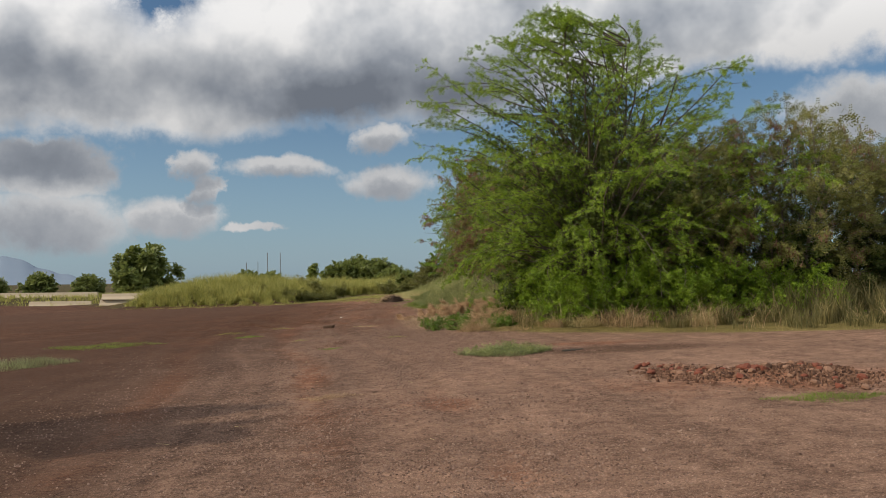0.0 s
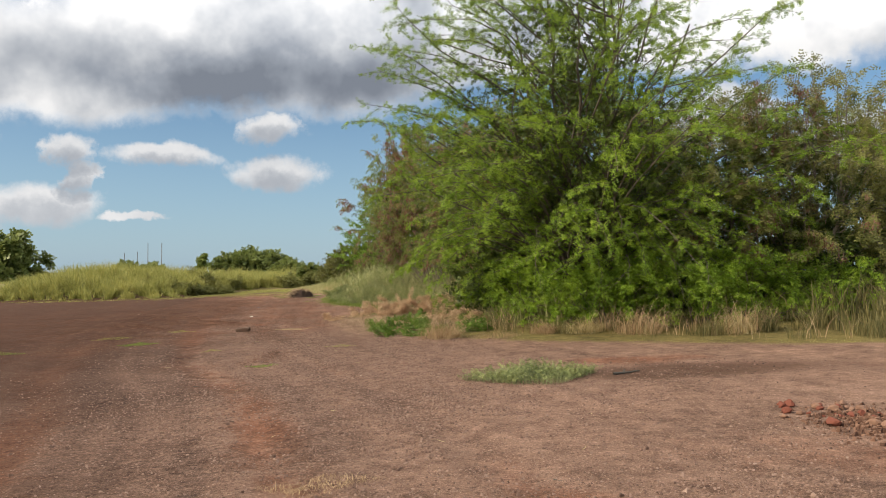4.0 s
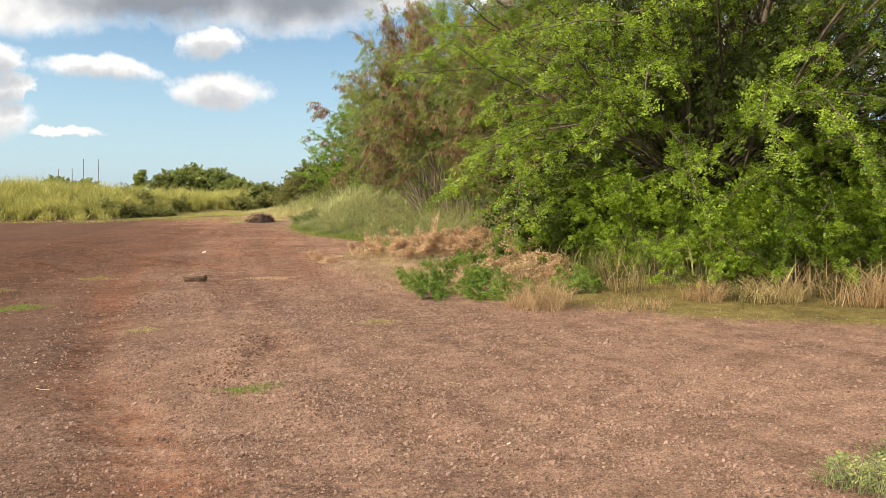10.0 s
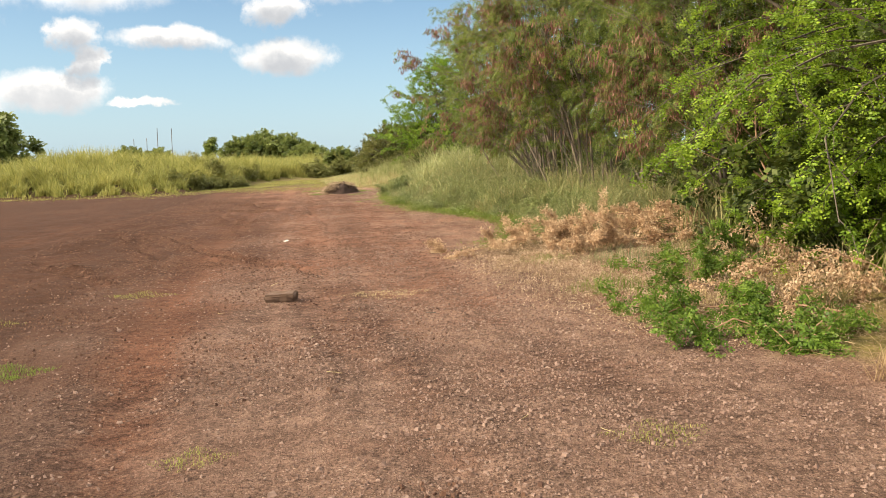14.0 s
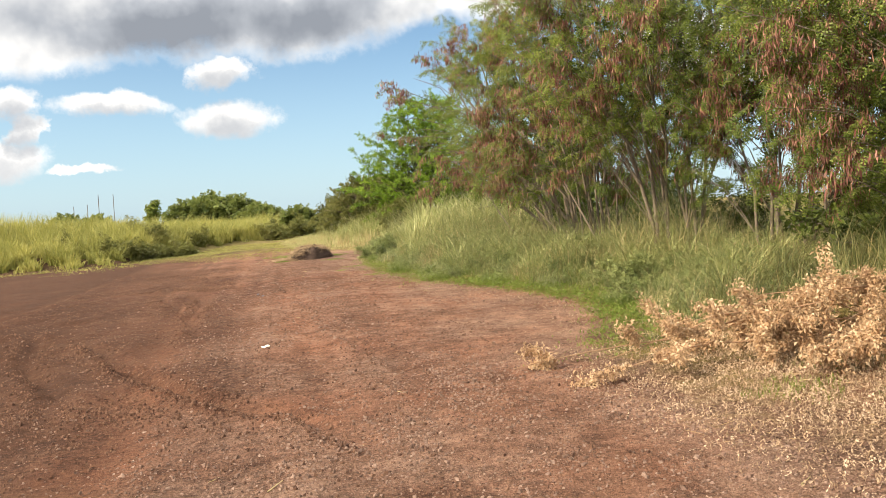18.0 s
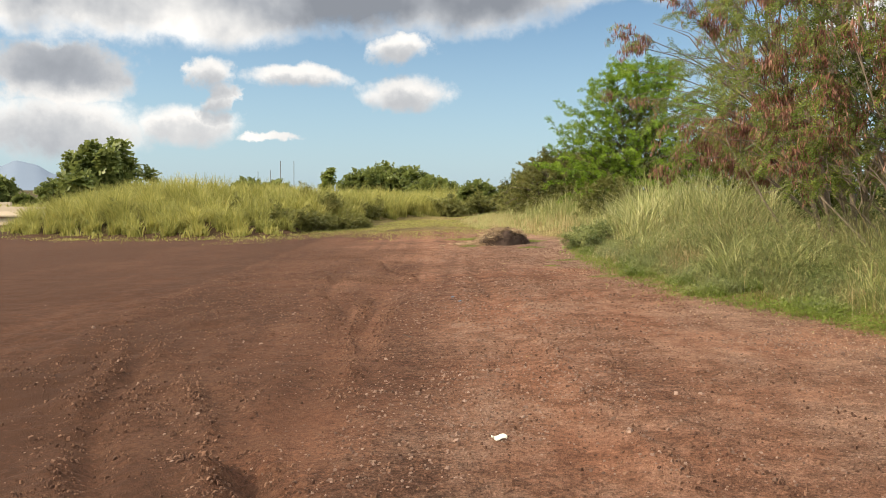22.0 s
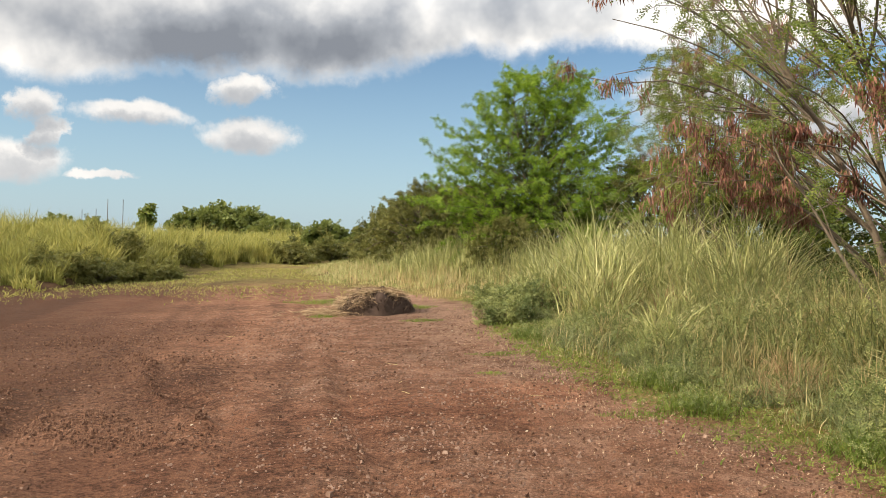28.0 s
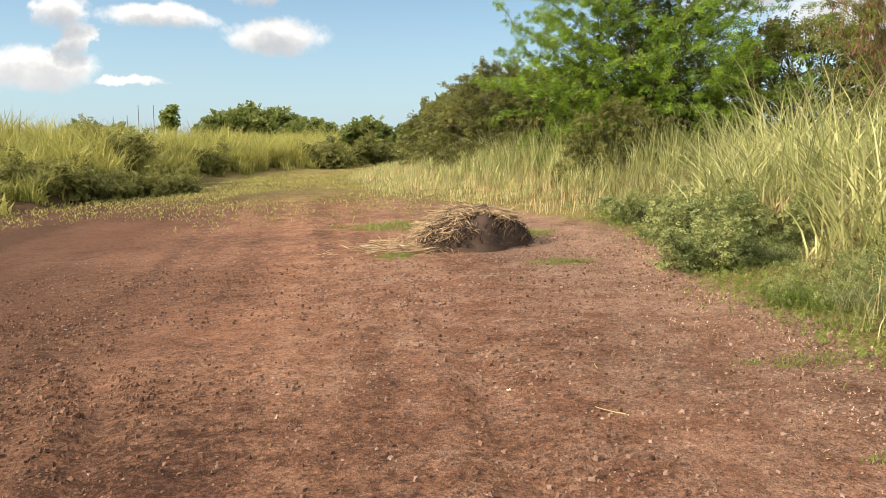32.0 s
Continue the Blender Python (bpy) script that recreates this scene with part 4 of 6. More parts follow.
    tagged(part("branchwork", mesh_from("branchwork", *joined(small), bark or BARK), root), kind="stuff")
    tips, ways = np.concatenate(tips), np.concatenate(ways)
    tips = tips + rng.normal(0, 0.025, tips.shape)
    ok = tips[:, 2] > 0.05
    tips, ways = tips[ok], ways[ok]
    v, f = scatter(frond(*leaf), tips, ways, size * rng.uniform(0.7, 1.25, len(tips)), rng)
    tagged(part("crown", mesh_from("crown", v, f, mat or LEAF_BRIGHT), root), kind="stuff")
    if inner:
        # fills the crown's hollow with leaves whose dark colour stands for shade
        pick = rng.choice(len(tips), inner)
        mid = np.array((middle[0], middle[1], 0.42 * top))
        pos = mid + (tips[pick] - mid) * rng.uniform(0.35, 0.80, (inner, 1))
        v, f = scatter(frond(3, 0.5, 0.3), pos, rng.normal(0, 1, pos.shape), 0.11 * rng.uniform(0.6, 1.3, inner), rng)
        tagged(part("shaded_inner_foliage", mesh_from("shaded_inner_foliage", v, f, LEAF_SHADE_DARK), root), kind="stuff")
    if pods:
        lump = np.sin(tips[:, 0] * 2.3) + np.sin(tips[:, 1] * 2.5 + 1) + np.sin(tips[:, 2] * 2.1 + seed)
        pick = rng.choice(np.nonzero(lump > 0.45)[0], int(pods * 1.2))
        pos = np.repeat(tips[pick], 13, axis=0) + rng.normal(0, 0.055, (len(pick) * 13, 3))
        way = rng.normal(0, 0.28, pos.shape) + np.array((0, 0, -1.0))
        quad = np.array([(0, 0, 0), (0.45, 0.075, 0), (1, 0, 0), (0.45, -0.075, 0)])
        v, f = scatter(quad, pos, way, rng.uniform(0.08, 0.155, len(pos)), rng)
        tagged(part("seed_pod_mass", mesh_from("seed_pod_mass", v, f, POD), root, "hanging reddish-brown dry seed pods"), kind="stuff")
    return tagged(root, label, category, group)


def again(ob, places, sink=0.0):
    """Copies of a thing at (x, y, size, turn)."""
    for x, y, s, rz in places:
        c = copy_thing(ob, pose(x, y, float(ground_z(x, y)) - sink, 0, 0, rz))
        c.scale = (s, s, s)


dome("feathery_tree", (8.3, 21.8), "large feathery bright green thorn tree with arching branches", 11,
     [(0.5, 3.6), (1.6, 4.6), (3.4, 5.2), (5.2, 5.2), (6.6, 4.7), (7.5, 3.7), (8.2, 2.6), (8.8, 1.5), (9.4, 0.5)], (0.05, -0.55), limbs=280, twigs=14, twig_len=0.48, fronds=32,
     leaf=(2, 0.42, 0.27), size=0.085, stems=9, stem_r=0.10, rise=0.55, inner=17000, jut=0.30, hang=0.1, plume=True, lean=-1.4)

LEUC = dict(stems=9, limbs=110, twigs=6, twig_len=0.6, fronds=24, leaf=(4, 0.25, 0.115), size=0.165, bark=BARK_PALE, stem_r=0.040, hang=0.5, rise=0.3, group="roadside trees", twig_droop=0.45, jut=0.07)
tree_a = dome("leucaena_tree", (6.6, 33.2), "slender pale-stemmed tree with olive leaves and brown pods", 20,
              [(2.6, 1.8), (3.3, 2.7), (4.5, 3.1), (5.8, 2.7), (6.7, 1.6), (7.2, 0.4)], (-0.6, -0.1), mat=LEAF_OLIVE, pods=1050, inner=2000, **LEUC)
tree_b = dome("leucaena_tree", (6.7, 37.4), "slender tree with browning leaves and many dry pods", 21,
              [(1.5, 2.0), (2.6, 2.9), (4.2, 3.1), (5.5, 2.6), (6.3, 1.5), (6.8, 0.4)], (-0.6, -0.2), mat=LEAF_BROWN, pods=1300, inner=1600, **LEUC)
dome("leucaena_tree", (7.5, 41.8), "open leaning tree with bare stems and hanging brown pods", 22,
     [(1.7, 2.2), (2.6, 3.1), (3.8, 3.4), (5.0, 2.9), (5.9, 1.8), (6.4, 0.5)], (-1.7, -0.2), mat=LEAF_BROWN, pods=1700, bare=0.36, **dict(LEUC, stems=7, stem_r=0.075, limbs=120, fronds=22, size=0.15))
again(tree_a, [(8.0, 28.8, 0.95, 70), (8.3, 49.6, 0.85, 150)])
again(tree_b, [(7.4, 31.0, 0.95, 200), (7.2, 26.8, 0.85, 320)])
back_tree = dome("leucaena_tree", (11.8, 20.8), "brownish-green slender tree with dry pods in the thicket", 23,
                 [(0.9, 2.0), (2.2, 2.6), (3.6, 2.7), (4.8, 2.0), (5.5, 0.5)], mat=LEAF_THICKET, pods=250, inner=1300, bare=0.16, **dict(LEUC, limbs=90, fronds=18, leaf=(3, 0.30, 0.16), size=0.20))
again(back_tree, [(13.6, 19.8, 1.08, 40), (15.6, 20.8, 0.96, 300), (17.6, 20.4, 0.94, 160), (19.6, 21.4, 0.98, 70), (21.6, 21.6, 0.95, 250), (24.4, 22.4, 1.0, 10), (10.2, 25.6, 1.2, 20), (13.5, 30.0, 1.2, 300), (28.5, 23.0, 1.1, 200)])

dome("light_green_tree", (6.1, 56.0), "young feathery light green tree behind tall grass", 41,
     [(0.5, 2.3), (1.8, 3.0), (3.4, 3.1), (4.6, 2.6), (5.5, 1.7), (6.1, 0.6)], (0.0, 0), limbs=210, twigs=9, twig_len=0.46, fronds=30, leaf=(2, 0.50, 0.28), size=0.100, stems=7, stem_r=0.05,
     rise=0.25, inner=7000, jut=0.26, mat=LEAF_LIGHT, plume=True)

# the tree in the south-west that throws its shade over the clearing
tree("shade_tree", (-8.1, 2.6), "spreading green tree at the clearing's western side", "tree", 51, stems=6, stem_len=6.0, tilt=(5, 50), limbs=7, limb_len=2.0,
     twigs=7, twig_len=0.8, fronds=44, leaf=(3, 0.5, 0.3), size=0.36, mat=LEAF_DEEP, floor=2.4)

# undergrowth that fills the space between the stems, its leaf colour darkened for shade
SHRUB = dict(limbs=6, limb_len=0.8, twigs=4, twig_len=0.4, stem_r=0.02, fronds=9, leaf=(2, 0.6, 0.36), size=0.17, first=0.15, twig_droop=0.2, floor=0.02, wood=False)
shrub_d = tree("undergrowth_shrub", (10.0, 21.5), "undergrowth shrub below the trees, its green darkened as shade", "shrub", 81, stems=9, stem_len=2.2, tilt=(5, 60), mat=LEAF_SHADE_DARK, group="undergrowth", **SHRUB)
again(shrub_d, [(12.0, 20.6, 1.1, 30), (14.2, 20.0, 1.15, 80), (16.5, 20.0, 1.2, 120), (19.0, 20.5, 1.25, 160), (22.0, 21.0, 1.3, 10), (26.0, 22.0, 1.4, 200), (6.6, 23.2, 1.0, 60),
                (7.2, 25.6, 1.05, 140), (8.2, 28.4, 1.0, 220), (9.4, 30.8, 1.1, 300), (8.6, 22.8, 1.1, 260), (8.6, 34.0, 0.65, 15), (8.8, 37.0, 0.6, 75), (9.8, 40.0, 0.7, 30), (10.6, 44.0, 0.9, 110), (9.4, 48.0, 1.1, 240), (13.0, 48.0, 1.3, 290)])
shrub_g = tree("leafy_shrub", (8.0, 18.9), "leafy bright green shrub at the foot of the thorn tree", "shrub", 82, stems=11, stem_len=1.7, tilt=(5, 65), mat=LEAF_BRIGHT, group="leafy shrubs", **dict(SHRUB, fronds=30, size=0.058))
again(shrub_g, [(6.9, 20.6, 1.05, 100), (6.9, 22.4, 1.1, 40), (6.9, 24.3, 1.0, 210), (8.6, 20.6, 1.3, 280), (8.4, 23.0, 1.4, 330), (9.8, 19.6, 1.2, 20), (11.6, 18.9, 1.1, 140), (10.0, 18.3, 0.9, 190), (13.0, 17.8, 0.95, 320)])
shrub_w = tree("weedy_bush", (3.0, 45.3), "small grey-green weedy bush in the roadside grass", "shrub", 83, stems=9, stem_len=0.62, tilt=(5, 65), mat=LEAF_WEED, group="weedy bushes",
               **dict(SHRUB, limb_len=0.4, twig_len=0.25, size=0.055, fronds=20))
again(shrub_w, [(2.2, 44.6, 0.8, 60), (3.0, 46.2, 1.1, 130), (4.9, 31.0, 0.9, 10), (3.7, 40.0, 0.8, 250), (5.6, 29.6, 0.8, 80), (4.6, 33.4, 0.7, 190), (5.6, 34.6, 1.0, 300), (4.2, 35.6, 0.75, 20),
                (3.4, 37.6, 0.6, 150), (4.8, 38.8, 1.0, 220), (3.0, 42.0, 0.65, 330), (4.4, 41.2, 0.9, 90), (2.9, 48.2, 0.7, 10), (5.2, 36.6, 0.8, 270), (4.4, 29.9, 0.55, 40)])

FAR = dict(limbs=6, limb_len=2.0, twigs=5, twig_len=1.0, stem_r=0.12, fronds=11, leaf=(2, 0.7, 0.5), size=0.72, mat=LEAF_FAR, first=0.12, wood=False)
tree("far_tree", (-38.0, 110, -0.3), "dark broad-leaved tree above the grass bank", "tree", 61, stems=10, stem_len=7.4, tilt=(3, 55), **FAR)
bush = dome("bush", (-15.0, 150), "round dark green bush beyond the grass", 62, [(0.2, 2.7), (1.2, 3.4), (2.6, 3.1), (3.7, 2.0), (4.5, 0.6)], limbs=64, twigs=4, twig_len=0.9, fronds=9,
            leaf=(2, 0.7, 0.5), size=0.55, mat=LEAF_FAR, stems=6, stem_r=0.1, group="bushes beyond the grass", category="bush", jut=0.2, wood=False)
again(bush, [(-11.6, 153, 1.25, 50), (-7.6, 150, 1.1, 170), (-4.4, 140, 0.8, 310), (-31, 144, 0.85, 20), (-27.0, 146, 0.8, 90), (-47.0, 112, 0.40, 140), (-33.5, 110, 0.42, 200), (-2.5, 112, 0.5, 30), (0.6, 75, 0.42, 110), (3.2, 78, 0.42, 60), (5.6, 80, 0.6, 10),
             (6.8, 92, 0.75, 200), (-2.0, 98, 0.5, 250), (6.4, 76, 0.72, 250),
             (-62, 150, 0.8, 10), (-72, 152, 0.9, 60), (-82, 154, 0.8, 100), (-95, 150, 0.9, 200), (-54, 148, 0.7, 240)], 0.3)
hedge = dome("roadside_bush", (3.4, 60.0), "rounded olive-green bush behind the tall grass", 65, [(0.1, 1.6), (0.9, 2.0), (1.8, 1.8), (2.5, 1.2), (2.9, 0.4)], limbs=90, twigs=5, twig_len=0.45, fronds=22,
             leaf=(2, 0.6, 0.36), size=0.10, mat=LEAF_BANK, stems=6, stem_r=0.05, group="roadside bushes", category="bush", jut=0.2, wood=False, inner=900)
again(hedge, [(5.0, 59.0, 0.95, 40), (2.6, 64.5, 0.8, 110), (5.4, 64.0, 1.1, 200), (9.4, 55.0, 1.2, 250), (10.4, 51.5, 1.1, 300), (4.6, 53.6, 0.62, 150)], 0.1)
tree("slender_tree", (-12.6, 95.4, 0.15), "single slim dark green sapling on the skyline", "tree", 63, stems=1, stem_len=3.7, tilt=(0, 3), **dict(FAR, mat=LEAF_VERGE, limb_len=0.55, twig_len=0.25, limbs=11, size=0.34, fronds=7, first=0.3))
low = tree("low_bush", (-7.2, 61.5), "low dark bush at the foot of the grass bank", "bush", 64, stems=9, stem_len=1.05, tilt=(20, 78), group="low bushes on the bank", **dict(SHRUB, mat=LEAF_BANK, size=0.13, limb_len=0.5, fronds=14))
again(low, [(-7.6, 56.4, 0.8, 10), (-6.7, 56.9, 0.85, 60), (-5.8, 57.6, 0.75, 150), (-5.0, 58.5, 0.6, 210), (-14.8, 58.4, 0.8, 33), (-10.4, 58.6, 0.8, 93), (-5.4, 66.0, 0.9, 130), (-1.4, 71.0, 1.2, 200), (0.8, 73.0, 1.4, 20), (2.6, 75.0, 1.5, 80)])

# ---- grass ----


def field(name, n, x0, x1, y0, y1, want, height, width, mat, seed, label, bend=0.5, rows=2, clump=0.0, lean=None, category="grass"):
    """Blades where want(x, y) gives a chance; height(x, y) in metres."""
    rng = np.random.default_rng(seed)
    x, y = rng.uniform(x0, x1, n), rng.uniform(y0, y1, n)
    if clump:
        cx, cy = np.round(x / clump) * clump, np.round(y / clump) * clump
        jx, jy = 0.45 * clump * np.sin(cx * 12.9 + cy * 78.2), 0.45 * clump * np.sin(cx * 39.3 + cy * 11.1)
        x, y = cx + jx + (x - cx) * 0.6, cy + jy + (y - cy) * 0.6
    keep = rng.uniform(0, 1, n) < want(x, y)
    x, y = x[keep], y[keep]
    h = height(x, y) * rng.uniform(0.45, 1.2, len(x))
    pos = np.stack([x, y, ground_z(x, y) - 0.02], 1)
    v, f = blades(pos, h, width * rng.uniform(0.6, 1.3, len(x)), rng, bend, rows, lean)
    return tagged(new(name, mesh_from(name, v, f, mat)), label, category, kind="stuff")


def bank_want(x, y):
    n = north_of(x, y)
    return np.clip((x + 22.5) / 2.5, 0, 1) * np.clip(n / 0.8, 0, 1) * np.clip(1.2 - n / 12, 0.08, 1) * (n > 0)


def bank_height(x, y):
    return (1.0 + 0.45 * wave(x * 0.45, y * 0.5, 1.0) + 0.2 * wave(x * 1.9, y * 1.7, 2.0)) * np.clip(0.35 + north_of(x, y) / 3, 0.35, 1.1)


field("bank_grass", 230000, -24, 3, 52, 92, bank_want, bank_height, 0.040, GRASS_BANK, 71, "tall yellow-green grass on the far bank", clump=0.7, bend=0.75)
field("far_meadow", 30000, -75, -20, 62, 110, lambda x, y: np.clip(north_of(x, y) / 3, 0, 1) * 0.9, lambda x, y: 0.45 + 0.25 * wave(x * 0.4, y * 0.3), 0.06, GRASS_BANK, 88, "rough low grass of the far meadow", clump=0.9)


def side_want(x, y):
    e = east_of(x, y)
    return np.where((e > 0.3) & (e < 12), np.clip((e - 0.2) / 0.6, 0, 1) * np.clip(1.25 - e / 5, 0.16, 1), 0) * np.clip((y - 26.5) / 1.5, 0, 1)


def open_ground(x, y):
    """Short grass behind the heap."""
    return 1 - 0.78 * blob(x, y, 1.7, 50.0, 2.3, 3.6)


def side_height(x, y):
    e = east_of(x, y)
    tall = blob(x, y, 3.9, 44.6, 1.9, 2.2)
    return np.clip(0.06 + 0.40 * e, 0.06, 1.05) * (1 + 0.25 * wave(x * 1.5, y * 1.5) + 0.85 * lumps(x * 0.9, y * 0.9, 7)) * open_ground(x, y) + 0.3 * tall * np.clip(e - 0.6, 0, 1)


field("roadside_grass", 80000, 0.5, 15, 26, 52, side_want, side_height, 0.009, GRASS_TALL, 72, "tall mixed green and straw-coloured roadside grass", clump=0.6, rows=2, bend=1.15)
field("grey_green_grass", 38000, 0.5, 9, 26, 49, lambda x, y: side_want(x, y) * (wave(x * 0.9, y * 1.1, 3.3) > -0.1), lambda x, y: 0.8 * side_height(x, y), 0.010, GRASS_GREY, 78,
      "fine grey-green roadside grass", clump=0.3, bend=1.0)
field("dry_stalks", 18000, 0.5, 9, 26, 49, lambda x, y: side_want(x, y) * (0.25 + 0.75 * (wave(x * 1.3, y * 0.9, 1.3) > 0.1)), lambda x, y: 0.95 * side_height(x, y), 0.007, STRAW, 79,
      "thin straw-coloured dry grass stalks", bend=0.7)
field("lane_side_grass", 80000, -2, 9, 48.5, 78, lambda x, y: np.clip(east_of(x, y) / 0.8, 0, 1) * (east_of(x, y) < 6), lambda x, y: (np.clip(0.12 + 0.08 * east_of(x, y), 0.12, 0.3) + np.clip(0.45 * (east_of(x, y) - 1.8), 0, 0.95)) * (1 + 0.5 * lumps(x * 0.9, y * 0.9, 21)) * open_ground(x, y), 0.016,
      GRASS_GUINEA, 73, "dry yellow-green grass beside the lane", clump=0.6)
field("lane_side_straw", 16000, -2, 7, 48, 66, lambda x, y: np.clip(east_of(x, y) / 0.5, 0, 1) * (east_of(x, y) < 4), lambda x, y: np.clip(0.12 + 0.14 * east_of(x, y), 0.12, 0.8), 0.010,
      STRAW, 80, "straw-coloured dry grass beside the lane", bend=0.35)
field("verge_grass", 60000, 0.5, 6, 26.5, 49, lambda x, y: np.exp(-((east_of(x, y) - 0.45) / 0.45) ** 2), lambda x, y: 0.07 + 0.04 * wave(x, y), 0.012, GRASS_GREEN, 74,
      "low green weeds along the verge", bend=0.9)
field("lane_grass", 45000, -9, 2, 48, 78, lambda x, y: np.clip((y - 49) / 7, 0, 1) * (east_of(x, y) < 0.3) * (north_of(x, y) < 0.3) * (wave(x * 1.5, y * 1.1) > -0.35), lambda x, y: 0.08 + 0 * x, 0.026,
      GRASS_BANK, 75, "short yellowish grass on the lane", bend=0.9)
field("bank_foot_grass", 22000, -26, -5, 51, 64, lambda x, y: np.exp(-((north_of(x, y) + 0.3) / 0.8) ** 2), lambda x, y: 0.12 + 0 * x, 0.03, GRASS_BANK, 84,
      "short yellowish grass at the foot of the bank", bend=0.9)


def weed_want(x, y):
    return np.clip(1 - np.abs(east_of(x, y) - 2.0) / 1.3, 0, 1) * (y < 21)


field("weeds", 42000, 4.5, 26, 11, 21, weed_want, lambda x, y: 0.48 + 0.3 * lumps(x * 1.4, y * 1.4, 8), 0.010, GRASS_DULL, 76, "coarse green and straw-coloured weeds under the trees", clump=0.8, rows=3, bend=1.0)
field("dry_weeds", 9000, 4.5, 22, 11, 21, lambda x, y: weed_want(x, y) * (lumps(x * 0.9, y * 0.9, 33) > 0.1), lambda x, y: 0.75 + 0.3 * wave(x * 2, y * 2), 0.010, GRASS_DEAD, 85,
      "dry straw-coloured weeds under the trees", clump=0.9, rows=3, bend=1.1)
field("mown_strip", 60000, 4, 28, 9, 19.5, lambda x, y: np.clip(1 - np.abs(east_of(x, y) - 0.45) / 0.55, 0, 1), lambda x, y: 0.045 + 0 * x, 0.014, GRASS_BANK, 77, "short green grass strip before the trees", bend=0.9)
field("slope_grass", 26000, 12, 32, 13, 24, lambda x, y: (east_of(x, y) > 2.2) * 0.9, lambda x, y: 0.85 + 0.3 * wave(x, y), 0.03, GRASS_DULL, 86, "rank green grass on the eastern slope", clump=0.7)
field("thicket_grass", 26000, 3.2, 10, 19, 30, lambda x, y: np.clip((east_of(x, y) - 2.6) / 1.4, 0, 1), lambda x, y: 0.4 + 0.25 * wave(x * 1.5, y * 1.5) + 0.1 * east_of(x, y), 0.016, GRASS_TALL, 87,
      "green and straw grass at the edge of the thicket", clump=0.4)

# ---- low plants and litter on the clearing ----


def leaf_stuff(name, pos, size, mat, rng, label, category, up=0.5, template=None):
    t = frond(2, 0.55, 0.34) if template is None else template
    way = rng.normal(0, 1, pos.shape)
    way[:, 2] = np.abs(way[:, 2]) * up
    v, f = scatter(t, pos, way, size, rng, 0.8)
    return tagged(new(name, mesh_from(name, v, f, mat)), label, category, kind="stuff")


def tuft(name, x, y, rx, ry, h, n, mat, seed, label, width=0.008, bend=0.8, leaves=0, leaf_mat_=None, rows=2):
    """A low clump of blades (and leaves) on the bare earth."""
    rng = np.random.default_rng(seed)
    a, r = rng.uniform(0, 2 * np.pi, n), np.sqrt(rng.uniform(0, 1, n))
    px, py = x + rx * r * np.cos(a) * (1 + 0.25 * np.sin(3 * a)), y + ry * r * np.sin(a) * (1 + 0.25 * np.cos(4 * a))
    pos = np.stack([px, py, ground_z(px, py) - 0.005], 1)
    hh = h * rng.uniform(0.4, 1.15, n) * (1.1 - 0.6 * r)
    root = new(name)
    root.location = (x, y, float(ground_z(x, y)))
    off = np.array(root.location)
    v, f = blades(pos - off, hh, np.full(n, width), rng, bend, rows)
    tagged(part("turf", mesh_from("turf", v, f, mat), root), kind="stuff")
    if leaves:
        k = rng.choice(n, leaves)
        p = pos[k] - off + np.stack([rng.normal(0, 0.04, leaves), rng.normal(0, 0.04, leaves), hh[k] * rng.uniform(0.3, 0.95, leaves)], 1)
        w = rng.normal(0, 1, p.shape)
        w[:, 2] = np.abs(w[:, 2])
        v, f = scatter(frond(3, 0.4, 0.22), p, w, 0.05 * rng.uniform(0.6, 1.3, leaves), rng, 0.8)
        tagged(part("foliage", mesh_from("foliage", v, f, leaf_mat_), root), kind="stuff")
    return tagged(root, label, "plant")


